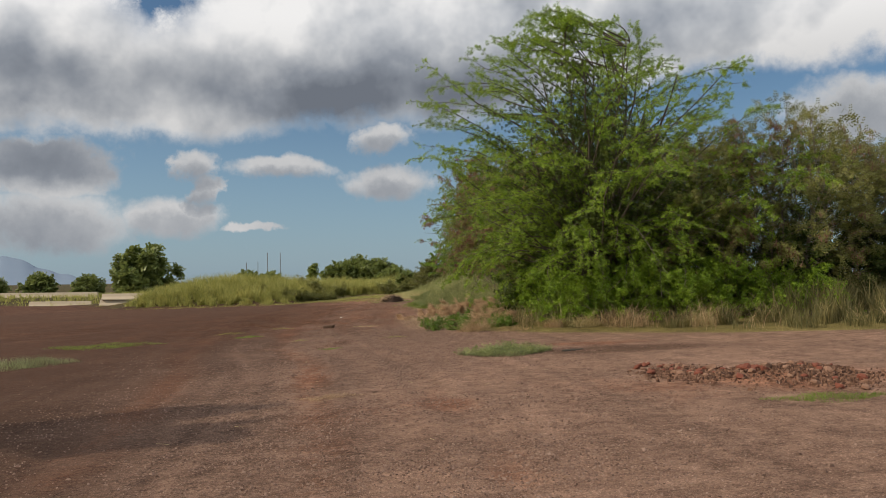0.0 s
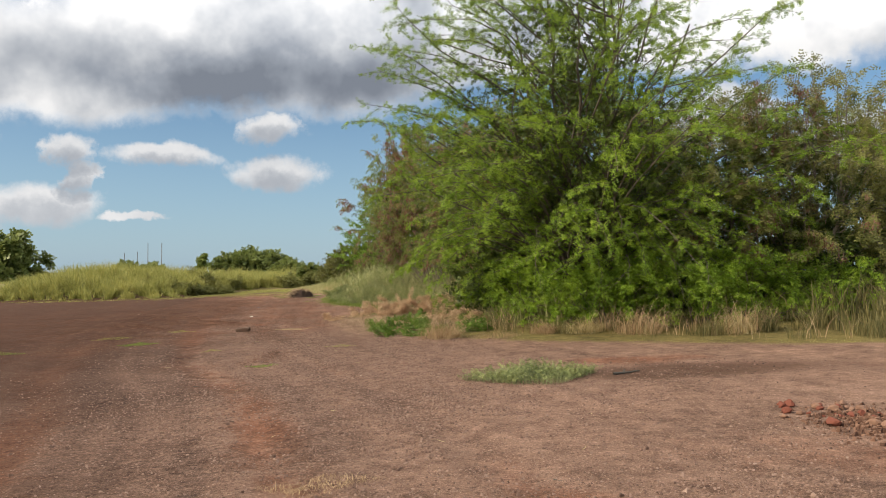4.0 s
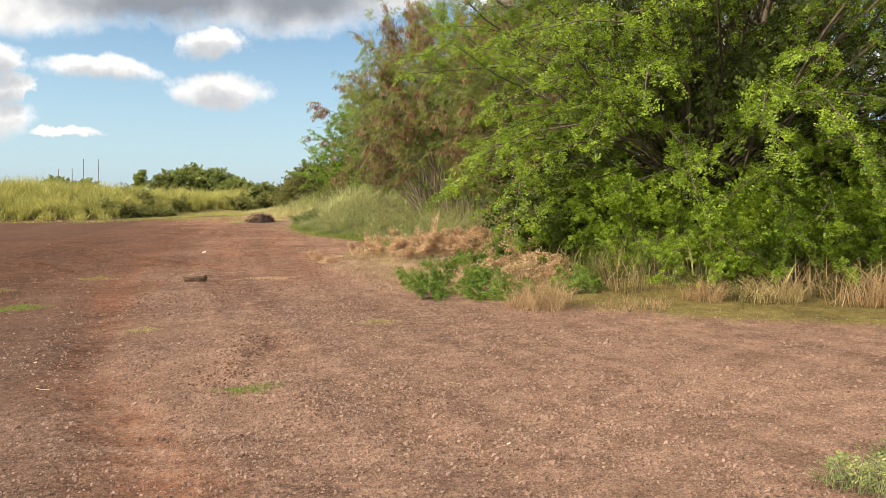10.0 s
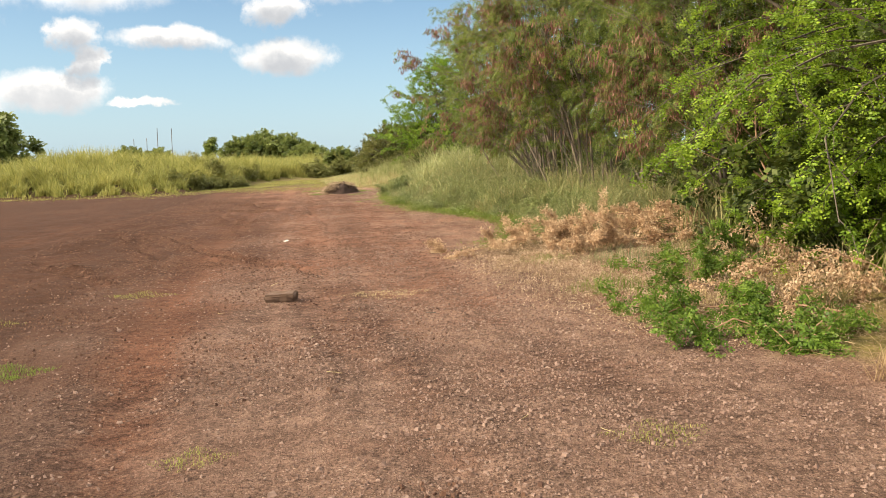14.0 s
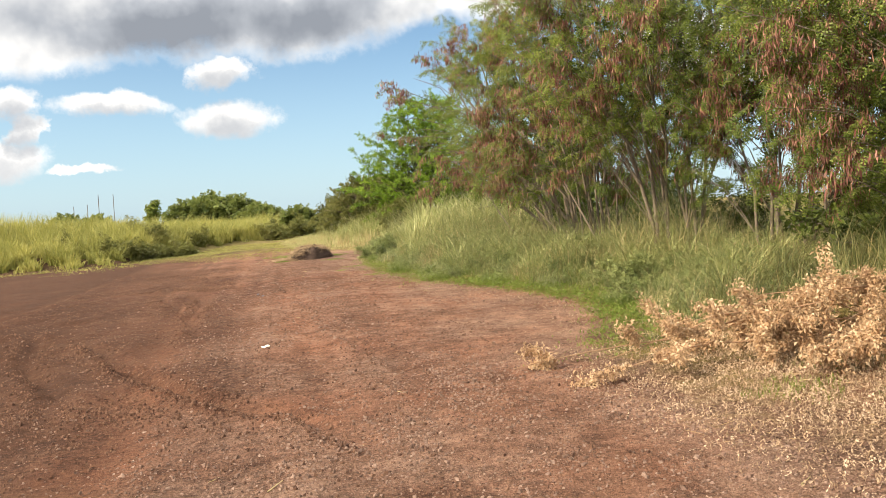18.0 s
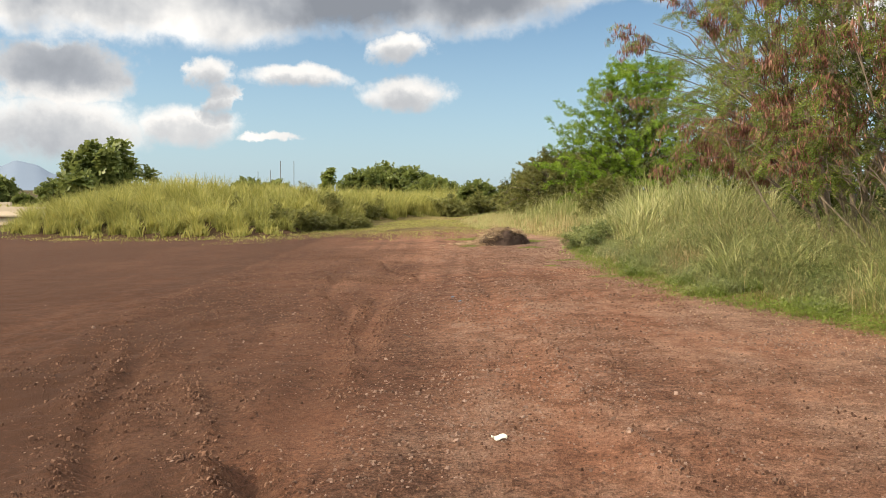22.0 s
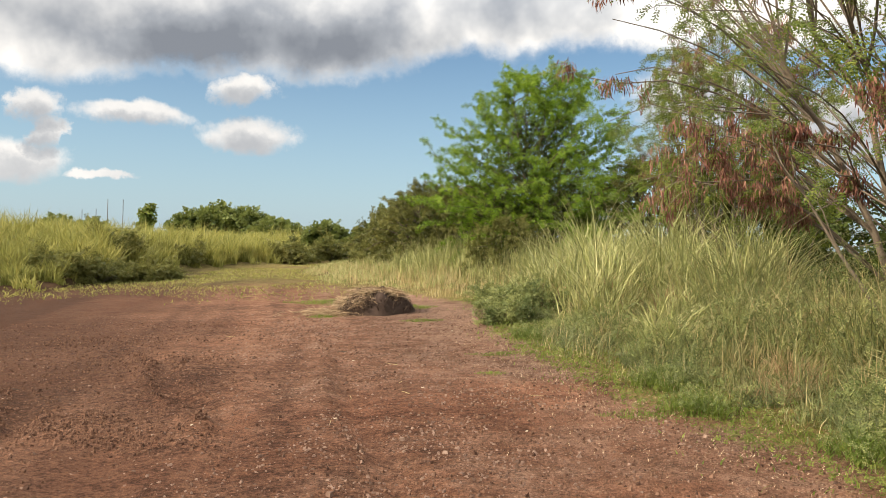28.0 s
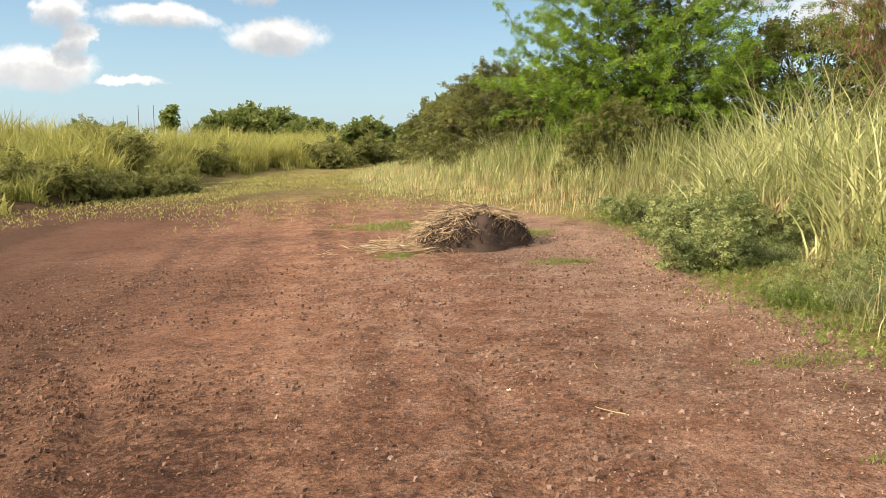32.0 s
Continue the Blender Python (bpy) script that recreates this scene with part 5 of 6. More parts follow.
tuft("weed_patch", 4.5, 11.95, 0.85, 0.58, 0.25, 3000, GRASS_GREY, 101, "low spreading grey-green weed patch on bare gravel", 0.006, 1.0, 1500, LEAF_WEED)
for k, (x, y, rx, ry, h, n, m) in enumerate([(0.62, 15.0, 0.26, 0.16, 0.05, 420, GRASS_GREEN), (-2.5, 20.3, 0.42, 0.3, 0.07, 700, GRASS_GREEN), (-0.6, 18.1, 0.22, 0.15, 0.035, 260, GRASS_BANK),
                                             (2.0, 17.9, 0.3, 0.2, 0.04, 320, GRASS_BANK), (-6.5, 19.4, 1.6, 0.8, 0.12, 1800, GRASS_GREEN), (-6.4, 14.2, 1.2, 1.2, 0.28, 1800, GRASS_GREY),
                                             (7.7, 5.2, 0.7, 0.28, 0.09, 900, GRASS_GREEN), (0.9, 40.2, 0.16, 0.1, 0.05, 160, GRASS_GREEN), (1.0, 45.3, 0.35, 0.2, 0.06, 480, GRASS_GREEN),
                                             (-0.6, 46.2, 0.25, 0.2, 0.07, 380, GRASS_GREEN), (1.35, 41.6, 0.4, 0.16, 0.05, 420, GRASS_GREEN), (0.75, 22.9, 0.5, 0.3, 0.04, 420, STRAW),
                                             (-3.6, 22.5, 0.5, 0.3, 0.05, 420, GRASS_BANK), (-2.2, 23.9, 0.4, 0.25, 0.05, 300, GRASS_BANK), (1.2, 47.6, 0.4, 0.35, 0.10, 500, GRASS_GREEN),
                                             (-0.3, 49.0, 0.9, 0.6, 0.12, 1200, GRASS_GREEN), (1.6, 38.2, 0.3, 0.18, 0.06, 350, GRASS_GREEN),
                                             (3.2, 22.2, 0.5, 0.4, 0.30, 260, GRASS_GREEN), (3.9, 23.9, 0.5, 0.4, 0.35, 260, GRASS_GREY), (4.4, 22.4, 0.6, 0.4, 0.40, 260, GRASS_GREEN),
                                             (3.1, 24.5, 0.4, 0.3, 0.16, 200, GRASS_GREEN), (3.9, 25.0, 0.5, 0.3, 0.22, 220, GRASS_TALL), (4.9, 24.2, 0.6, 0.5, 0.28, 300, GRASS_TALL),
                                             (3.6, 21.2, 0.4, 0.3, 0.25, 200, STRAW), (5.2, 23.2, 0.6, 0.5, 0.3, 300, GRASS_GREY), (4.2, 27.4, 0.7, 0.5, 0.6, 300, GRASS_TALL)]):
    tuft("grass_tuft", x, y, rx, ry, h, int(n * 1.5), m, 110 + k, "small flat tuft of grass on bare earth", 0.005)
tuft("dry_tussock", 4.15, 18.35, 0.42, 0.36, 0.72, 700, GRASS_DEAD, 140, "pale dry grass tussock at the gravel's edge", 0.005, 1.5)
tuft("dry_tussock", 5.3, 18.0, 0.5, 0.35, 0.28, 300, GRASS_DEAD, 141, "pale dry grass tussock at the gravel's edge", 0.005, 1.3)
tuft("straw_wisp", 1.62, 7.15, 0.42, 0.22, 0.10, 420, GRASS_DEAD, 142, "flattened wisp of dry straw on gravel", 0.004, 2.4)

for k, (x, y, s) in enumerate([(3.4, 46.2, 0.7), (4.0, 45.2, 1.05), (4.7, 44.3, 1.0), (4.5, 46.8, 1.1), (5.3, 45.5, 1.1), (5.5, 43.4, 1.0), (3.9, 47.6, 0.75), (4.9, 42.4, 0.85), (5.9, 47.0, 1.25), (3.5, 43.9, 0.75), (5.0, 48.4, 1.15), (6.6, 45.0, 1.2), (6.3, 49.0, 1.2)]):
    tuft("cane_grass", x, y, 0.80 * s, 0.70 * s, 2.25 * s, 300, GRASS_GUINEA, 300 + k, "tall clump of broad yellow-green cane grass", 0.020, 0.80, rows=4)
    tuft("cane_straw", x + 0.1, y - 0.1, 0.55 * s, 0.5 * s, 1.7 * s, 70, STRAW, 340 + k, "bent dry stalks of cane grass", 0.013, 1.3, rows=4)
# mixed clumps of weeds between the verge and the trees: width, height, blades, blade width, bend
CLUMPS = [("grey_weed", GRASS_GREY, 0.42, 0.50, 620, 0.006, 1.5, 260, "bushy grey-green weed clump in the roadside grass"),
          ("dry_weed", GRASS_DEAD, 0.34, 0.55, 420, 0.006, 1.5, 0, "dead tan weed clump in the roadside grass"),
          ("broad_grass", GRASS_GUINEA, 0.34, 1.05, 120, 0.018, 1.0, 0, "arching clump of broad green grass by the road"),
          ("green_weed", GRASS_GREEN, 0.40, 0.42, 420, 0.008, 1.3, 420, "leafy dark green weed clump by the road"),
          ("straw_grass", STRAW, 0.30, 0.85, 170, 0.006, 1.0, 0, "thin straw-coloured grass clump by the road")]
rng = np.random.default_rng(360)
for k, (name, m, r, h, n, w, bend, leaves, label) in enumerate(CLUMPS):
    first = tuft(name, 4.4 + 0.3 * k, 33.0 + k, r, r * 0.9, h, n, m, 361 + k, label, w, bend, leaves, LEAF_WEED, 3)
    for q in range((34, 18, 64, 20, 18)[k]):
        y = 28.6 + 20.4 * (q + rng.uniform(0, 1)) / (34, 18, 64, 20, 18)[k]
        e = {0: rng.uniform(0.5, 2.2), 1: rng.uniform(0.7, 3.2), 2: rng.uniform(1.2, 3.8), 3: rng.uniform(0.3, 1.6), 4: rng.uniform(0.6, 3.0)}[k]
        x = float(np.interp(y, E_Y, E_X)) + e
        c = copy_thing(first, pose(x, y, float(ground_z(x, y)) - 0.01, 0, 0, rng.uniform(0, 360)))
        c.scale = (1.0, 1.0, 1.0) if e > 1.2 else (0.75, 0.75, 0.75)
for k, (x, y, s) in enumerate([(3.9, 44.6, 1.0), (4.8, 45.2, 1.2), (3.3, 45.5, 0.8), (4.3, 43.2, 0.9), (5.0, 41.0, 0.8), (4.5, 38.6, 0.8)]):
    tuft("dead_grass_clump", x, y, 0.45 * s, 0.4 * s, 0.95 * s, 260, GRASS_DEAD, 320 + k, "clump of dead brown grass in the green", 0.014, 0.9, rows=3)
for k, (x, y, s) in enumerate([(7.2, 17.9, 0.8), (8.2, 17.3, 1.15), (9.9, 16.5, 1.0), (6.4, 18.3, 0.6)]):
    tuft("straw_clump", x, y, 0.5 * s, 0.4 * s, 0.85 * s, 420, GRASS_DEAD if k % 2 else STRAW, 330 + k, "dry straw-coloured clump under the thorn tree", 0.007, 1.7, rows=3)

rng = np.random.default_rng(150)
# ground cover along the verge
n = 11000
y = rng.uniform(27, 49, n)
x = np.interp(y, E_Y, E_X) + rng.gamma(1.6, 0.35, n) - 0.12
pos = np.stack([x, y, ground_z(x, y) + rng.uniform(0.0, 0.07, n)], 1)
leaf_stuff("ground_cover", pos, 0.032 * rng.uniform(0.5, 1.3, n), LEAF_VERGE, rng, "creeping green ground cover along the verge", "plant")
n = 5500
y = rng.uniform(28, 34.5, n)
x = np.interp(y, E_Y, E_X) + rng.gamma(1.8, 0.35, n)
pos = np.stack([x, y, ground_z(x, y) + rng.uniform(0.0, 0.10, n)], 1)
leaf_stuff("clover_patch", pos, 0.032 * rng.uniform(0.5, 1.3, n), GRASS_GREEN, rng, "bright green low ground cover beside the dirt", "plant")
# leafy weeds that fill the roadside grass
n = 52000
y = rng.uniform(27.5, 50, n)
e = rng.gamma(2.2, 0.7, n) + 0.5
x = np.interp(y, E_Y, E_X) + e
pos = np.stack([x, y, ground_z(x, y) + side_height(x, y) * rng.uniform(0.1, 0.85, n)], 1)
ok = lumps(x * 1.1, y * 1.1, 9) > -0.25
pos, m = pos[ok], int(ok.sum())
leaf_stuff("roadside_weeds", pos, 0.050 * rng.uniform(0.5, 1.4, m), LEAF_WEED, rng, "leafy grey-green weeds among the roadside grass", "plant", 0.9, frond(2, 0.55, 0.15))
# tan litter under the cut brush
n = 52000
x, y = rng.normal(3.8, 1.1, n), rng.triangular(19.0, 24.6, 27.4, n)
ok = east_of(x, y) > rng.uniform(-0.5, 0.1, n)
x, y = x[ok], y[ok]
pos = np.stack([x, y, ground_z(x, y) + rng.uniform(0.005, 0.06, len(x))], 1)
leaf_stuff("leaf_litter", pos, 0.026 * rng.uniform(0.4, 1.4, len(x)), LITTER, rng, "tan fallen leaves under the cut brush", "litter", 0.2, frond(1, 0.8, 0.30))
n = 3500
x, y = rng.normal(3.7, 1.1, n), rng.uniform(19.0, 27.2, n)
ok = east_of(x, y) > rng.uniform(-0.2, 0.2, n)
x, y = x[ok], y[ok]
pos = np.stack([x, y, ground_z(x, y) + rng.uniform(0.01, 0.07, len(x))], 1)
leaf_stuff("straw_litter", pos, rng.uniform(0.05, 0.17, len(x)), GRASS_DEAD, rng, "loose dry straw strands among the cut brush", "litter", 0.12, np.array([(0, 0, 0), (0.5, 0.016, 0.04), (1, 0, 0), (0.5, -0.016, 0.04)]))
n = 12000
y = rng.uniform(28, 48, n)
x = np.interp(y, E_Y, E_X) + rng.normal(0.05, 0.50, n)
pos = np.stack([x, y, ground_z(x, y) + rng.uniform(0.003, 0.02, n)], 1)
leaf_stuff("verge_litter", pos, 0.022 * rng.uniform(0.4, 1.6, n), LITTER, rng, "bits of dry straw and leaf along the verge", "litter", 0.03, frond(1, 0.5, 0.30))


def brush(name, stems, leaves, mat, seed, label, size, spread, template, twig_mat, height=1.0):
    """Cut branches thrown on the ground with their leaves on; stems: from, to, height of the arch."""
    rng = np.random.default_rng(seed)
    root = new(name)
    cx, cy = stems[0][0], stems[0][1]
    root.location = (cx, cy, float(ground_z(cx, cy)))
    off = np.array(root.location)
    tubes, tips, ways = [], [], []
    for x0, y0, x1, y1, arch in stems:
        t = np.linspace(0, 1, 12)
        px, py = x0 + (x1 - x0) * t, y0 + (y1 - y0) * t
        p = np.stack([px, py, ground_z(px, py) + 0.04 + arch * height * np.sin(np.pi * t) ** 0.8], 1) + rng.normal(0, 0.04, (12, 3)) * np.sin(np.pi * t)[:, None]
        tubes.append(tube(p - off, 0.012, 0.004, 5))
        for k in range(14):
            i = rng.integers(2, 11)
            w = unit(p[i] - p[i - 1]) * 0.6 + rng.normal(0, 0.7, 3) + np.array((0, 0, 0.15))
            q = shoot(rng, p[i], w, spread * rng.uniform(0.5, 1.4), 5, 0.35, 0.3)
            q[:, 2] = np.maximum(q[:, 2], ground_z(q[:, 0], q[:, 1]) + 0.02)
            tubes.append(tube(q - off, 0.007, 0.003, 3))
            u = rng.uniform(0, 4, leaves)
            j = np.minimum(u.astype(int), 3)
            tips.append(q[j] + (q[j + 1] - q[j]) * (u - j)[:, None] + rng.normal(0, 0.035, (leaves, 3)))
            ways.append(rng.normal(0, 1, (leaves, 3)) + np.array((0, 0, -0.5)))
    v, f = joined(tubes)
    tagged(part("cut_wood", mesh_from("cut_wood", v, f, twig_mat), root), kind="stuff")
    tips, ways = np.concatenate(tips), np.concatenate(ways)
    tips[:, 2] = np.maximum(tips[:, 2], ground_z(tips[:, 0], tips[:, 1]) + 0.015)
    v, f = scatter(template, tips - off, ways, size * rng.uniform(0.6, 1.35, len(tips)), rng, 0.9)
    tagged(part("foliage", mesh_from("foliage", v, f, mat), root), kind="stuff")
    return tagged(root, label, "brush")


CURL = np.array([(0, 0, 0), (0.5, 0.25, 0.16), (1, 0, -0.1), (0.5, -0.25, 0.16)])
brush("dry_brush", [(5.4, 25.8, 1.5, 26.4, 0.30), (5.8, 25.2, 2.4, 26.3, 0.62), (6.2, 24.9, 3.2, 26.9, 0.78), (6.5, 25.2, 3.6, 25.6, 0.55), (4.8, 25.3, 2.0, 25.6, 0.38), (6.8, 25.6, 4.4, 26.8, 0.75), (5.6, 24.6, 3.4, 24.9, 0.40)],
      320, LEAF_DRY, 160, "heap of cut branches with dry tan leaves", 0.040, 0.45, CURL, TWIG_DRY, 0.52)
brush("dry_brush", [(5.9, 21.2, 4.1, 21.4, 0.25), (5.5, 20.6, 3.9, 20.4, 0.18), (6.3, 22.0, 4.4, 22.6, 0.2)], 120, LEAF_DRY, 161, "low heap of dry cut branches with tan leaves", 0.04, 0.4, CURL, TWIG_DRY)
brush("green_brush", [(4.6, 20.0, 2.7, 21.2, 0.16), (4.4, 19.8, 2.8, 19.7, 0.18), (4.6, 19.9, 3.5, 19.2, 0.15), (4.3, 20.7, 2.9, 20.4, 0.2), (5.6, 19.6, 4.6, 19.2, 0.15), (5.9, 23.6, 3.6, 23.0, 0.40), (5.6, 22.8, 3.4, 21.8, 0.3)],
      85, LEAF_DEEP, 162, "freshly cut branches with deep green leaves", 0.055, 0.30, frond(2, 0.5, 0.34), TWIG_DRY, 0.36)


def boughs(name, base, seed, label, ways, ln, mat, r=0.022):
    """Bare broken boughs that stick out of the thicket, each a part."""
    rng = np.random.default_rng(seed)
    root = new(name)
    root.location = (base[0], base[1], float(ground_z(base[0], base[1])))
    for w in ways:
        p = shoot(rng, w[:3], w[3:], ln * rng.uniform(0.8, 1.2), 8, 0.22, 0.08)
        tubes = [tube(p, r, 0.006, 5)]
        for k in range(4):
            i = rng.integers(3, 7)
            tubes.append(tube(shoot(rng, p[i], unit(p[i] - p[i - 1]) + rng.normal(0, 0.5, 3), ln * 0.35, 5, 0.3, 0.1), r * 0.4, 0.003, 4))
        part("bough", mesh_from("bough", *joined(tubes), mat, True), root)
    return tagged(root, label, "branch")


boughs("broken_boughs", (6.6, 23.8), 170, "pale bare broken boughs hanging out of the thicket",
       [(0.6, 0, 0.2, -0.3, -0.1, 1.0), (0.3, 0.2, 0.2, -0.8, 0.1, 1.0), (0.0, 0.5, 0.2, -0.5, 0.2, 0.9), (0.8, 0.4, 0.1, -0.9, 0.1, 0.6)], 3.0, TWIG_DRY)
boughs("leaning_stem", (6.4, 37.6), 171, "pale bare stem leaning out over the roadside grass", [(0, 0, 0, -0.75, 0.3, 0.95), (0.4, 1.4, 0, -0.5, 0.5, 1.0), (-0.3, -2.2, 0, -0.45, 0.2, 1.0)], 3.6, BARK_PALE, 0.03)
boughs("leaning_stem", (6.2, 41.0), 172, "pale bare stem leaning out over the roadside grass", [(-0.2, -0.4, 0, -0.8, 0.2, 1.1), (0.6, -0.6, 0, -0.3, -0.2, 1.2)], 3.4, BARK_PALE, 0.035)
boughs("dead_branches", (11.5, 19.2), 173, "grey dead branches among the dark trees", [(0, 0, 1.2, 0.3, -0.1, 1.0), (0.8, 0.3, 1.0, -0.2, -0.2, 1.0), (2.6, 0.2, 1.0, 0.2, -0.2, 1.0)], 3.0, BARK_PALE, 0.03)

# ---- stones, heaps and debris ----


def rough_box(name, lx, ly, lz, mat, seed, cuts=3, rough=0.03):
    """A worn block: a box with uneven, slightly rounded faces."""
    rng = np.random.default_rng(seed)
    bm = bmesh.new()
    bmesh.ops.create_cube(bm, size=1.0)
    bmesh.ops.scale(bm, vec=(lx, ly, lz), verts=bm.verts)
    bmesh.ops.bevel(bm, geom=bm.edges[:], offset=min(lx, ly, lz) * 0.14, segments=2, affect="EDGES")
    bmesh.ops.subdivide_edges(bm, edges=bm.edges[:], cuts=cuts, use_grid_fill=True)
    for v in bm.verts:
        k = rough * (math.sin(v.co.x * 31 + seed) + math.sin(v.co.y * 37 + 2 * seed) + math.sin(v.co.z * 41)) / 3
        v.co += v.co.normalized() * (k + rng.normal(0, rough * 0.12))
    me = bpy.data.meshes.new(name)
    bm.to_mesh(me)
    bm.free()
    me.materials.append(mat)
    return me


block = new("stone_block", rough_box("stone_block", 0.33, 0.19, 0.13, BROWN_STONE, 5, 3, 0.030))
block.matrix_basis = pose(-0.42, 22.85, float(ground_z(-0.42, 22.85)) + 0.022, 6, -5, -14)
tagged(block, "rough brown stone block lying on the gravel", "stone")


def mulch_heap():
    """Rounded heap of dark earth and roots under a cap of dry straw."""
    rng = np.random.default_rng(180)
    root = new("mulch_heap")
    x0, y0 = 0.36, 46.85
    root.location = (x0, y0, float(ground_z(x0, y0)))
    r, a = np.meshgrid(np.linspace(0, 1, 22), np.linspace(0, 2 * np.pi, 56, endpoint=False))
    px, py = 0.72 * r * np.cos(a) * (1 + 0.10 * np.sin(3 * a + 1)), 0.58 * r * np.sin(a) * (1 + 0.12 * np.cos(4 * a))
    pz = 0.40 * (1 - r ** 3.0) * (1 + 0.16 * np.sin(5 * px * 3) + 0.08 * np.cos(17 * py)) + 0.03 * np.sin(40 * px + 3 * a) * np.sin(37 * py) - 0.03
    n = 22
    i, j = np.meshgrid(np.arange(56), np.arange(n - 1), indexing="ij")
    k = (i + 1) % 56
    f = np.stack([i * n + j, i * n + j + 1, k * n + j + 1, k * n + j], -1).reshape(-1, 4)
    part("earth", mesh_from("earth", np.stack([px, py, pz], -1).reshape(-1, 3), f, DARK_MULCH, True), root, "dark root-bound earth")
    m = 3600
    t, q = rng.uniform(0, 2 * np.pi, m), np.sqrt(rng.uniform(0, 0.75, m))
    bx, by = 0.72 * q * np.cos(t), 0.58 * q * np.sin(t)
    bx -= 0.25 * (q > 0.6) * rng.uniform(0, 1, m)
    keep = (by > -0.25 - 0.3 * (bx < -0.1)) & (bx < 0.5)
    bx, by, q = bx[keep], by[keep], q[keep]
    pos = np.stack([bx, by, 0.42 * (1 - np.clip(np.hypot(bx / 0.74, by / 0.60), 0, 1) ** 3.0) - 0.01], 1)
    straw = np.array([(0, 0, 0), (0.5, 0.022, 0.05), (1, 0, -0.05), (0.5, -0.022, 0.05)])
    pos[:, 2] += rng.uniform(0.0, 0.04, len(bx))
    way = np.stack([rng.normal(0, 1, len(bx)) + 1.2 * bx, rng.normal(0, 1, len(bx)) + 1.2 * by, -0.5 * np.hypot(bx, by) + rng.normal(0, 0.18, len(bx))], 1)
    v, f = scatter(straw, pos, way, rng.uniform(0.08, 0.26, len(bx)), rng, 0.8)
    tagged(part("straw", mesh_from("straw", v, f, HEAP_STRAW), root, "loose dry straw cap"), kind="stuff")
    m = 2000
    bx, by = rng.normal(-0.72, 0.26, m), rng.normal(-0.05, 0.26, m)
    pos = np.stack([bx, by, ground_z(x0 + bx, y0 + by) - root.location.z], 1)
    pos[:, 2] += rng.uniform(0.01, 0.05, m)
    v, f = scatter(straw, pos, np.stack([rng.normal(-0.5, 1, m), rng.normal(0, 0.6, m), rng.normal(0, 0.12, m)], 1), rng.uniform(0.08, 0.26, m), rng, 0.8)
    tagged(part("fallen_straw", mesh_from("fallen_straw", v, f, HEAP_STRAW), root), kind="stuff")
    m = 500
    t = rng.uniform(np.pi * 1.05, np.pi * 2.1, m)
    q = rng.uniform(0.75, 1.0, m)
    bx, by = 0.72 * q * np.cos(t), 0.58 * q * np.sin(t)
    pos = np.stack([bx, by, 0.45 * (1 - q ** 2.6) + 0.02], 1)
    v, f = blades(pos, rng.uniform(0.05, 0.13, m), np.full(m, 0.012), rng, 2.0, 2)
    tagged(part("root_fringe", mesh_from("root_fringe", v, f, DARK_MULCH), root), kind="stuff")
    tagged(root, "rounded heap of dark earth capped with dry straw", "heap")


mulch_heap()


def lump(name, s, mat, seed):
    """An irregular clod: a knobbly, flattened ball with broken faces."""
    rng = np.random.default_rng(900 + seed)
    bm = bmesh.new()
    bmesh.ops.create_icosphere(bm, subdivisions=2, radius=1.0)
    cuts = unit(rng.normal(0, 1, (6, 3)))
    for v in bm.verts:
        c = np.array(v.co)
        for d in cuts:
            over = c @ d - 0.62
            if over > 0:
                c = c - d * over * 0.85
        c = c * (1 + 0.22 * noise.noise(Vector(c * 1.7 + seed)) + 0.12 * noise.noise(Vector(c * 4.1 + seed)))
        v.co = c * np.array((1.15, 0.9, 0.72)) * s
    me = bpy.data.meshes.new(name)
    bm.to_mesh(me)
    bm.free()
    me.materials.append(mat)
    return me


# red clods dug out of the ground
rng = np.random.default_rng(190)
for k in range(110):
    t = rng.uniform(0, 1)
    x, y = 6.7 + 1.9 * t + rng.normal(0, 0.2), 7.8 - 1.2 * t + rng.normal(0, 0.2 + 0.4 * t)
    s = rng.uniform(0.025, 0.085) * (1.3 if k % 9 == 0 else 0.9)
    if k % 4 == 0:
        x, y = 6.6 + rng.normal(0, 0.25), 8.65 + rng.normal(0, 0.25)
        s *= 0.8
    ob = new("red_clod", lump("red_clod", s, CRUMB if k % 5 > 2 else CLOD, k))
    ob.matrix_basis = pose(x, y, float(ground_z(x, y)) + 0.3 * s, rng.uniform(-25, 25), rng.uniform(-25, 25), rng.uniform(0, 360))
    tagged(ob, "lump of dug-up dark red-brown earth" if k % 5 > 2 else "lump of dug-up brick-red earth", "clod", "dug-up clods")
n = 7000
t = rng.uniform(0, 1, n)
x, y = 6.6 + 2.1 * t + rng.normal(0, 0.3, n), 7.9 - 1.2 * t + rng.normal(0, 0.45, n)
v, f = chips(x, y, 0.006 + 0.03 * rng.uniform(0, 1, n) ** 2, rng, (0.6, 1.3))
tagged(new("clod_rubble", mesh_from("clod_rubble", v, f, CRUMB)), "crumbled dark red-brown earth and rubble", "rubble", kind="stuff")
n = 700
x, y = rng.normal(6.6, 1.0, n), rng.normal(11.9, 0.5, n)
v, f = chips(x, y, rng.uniform(0.004, 0.013, n), rng, (0.6, 1.2))
tagged(new("charred_rubble", mesh_from("charred_rubble", v, f, DARK_MULCH)), "dark charred rubble on the gravel", "rubble", kind="stuff")


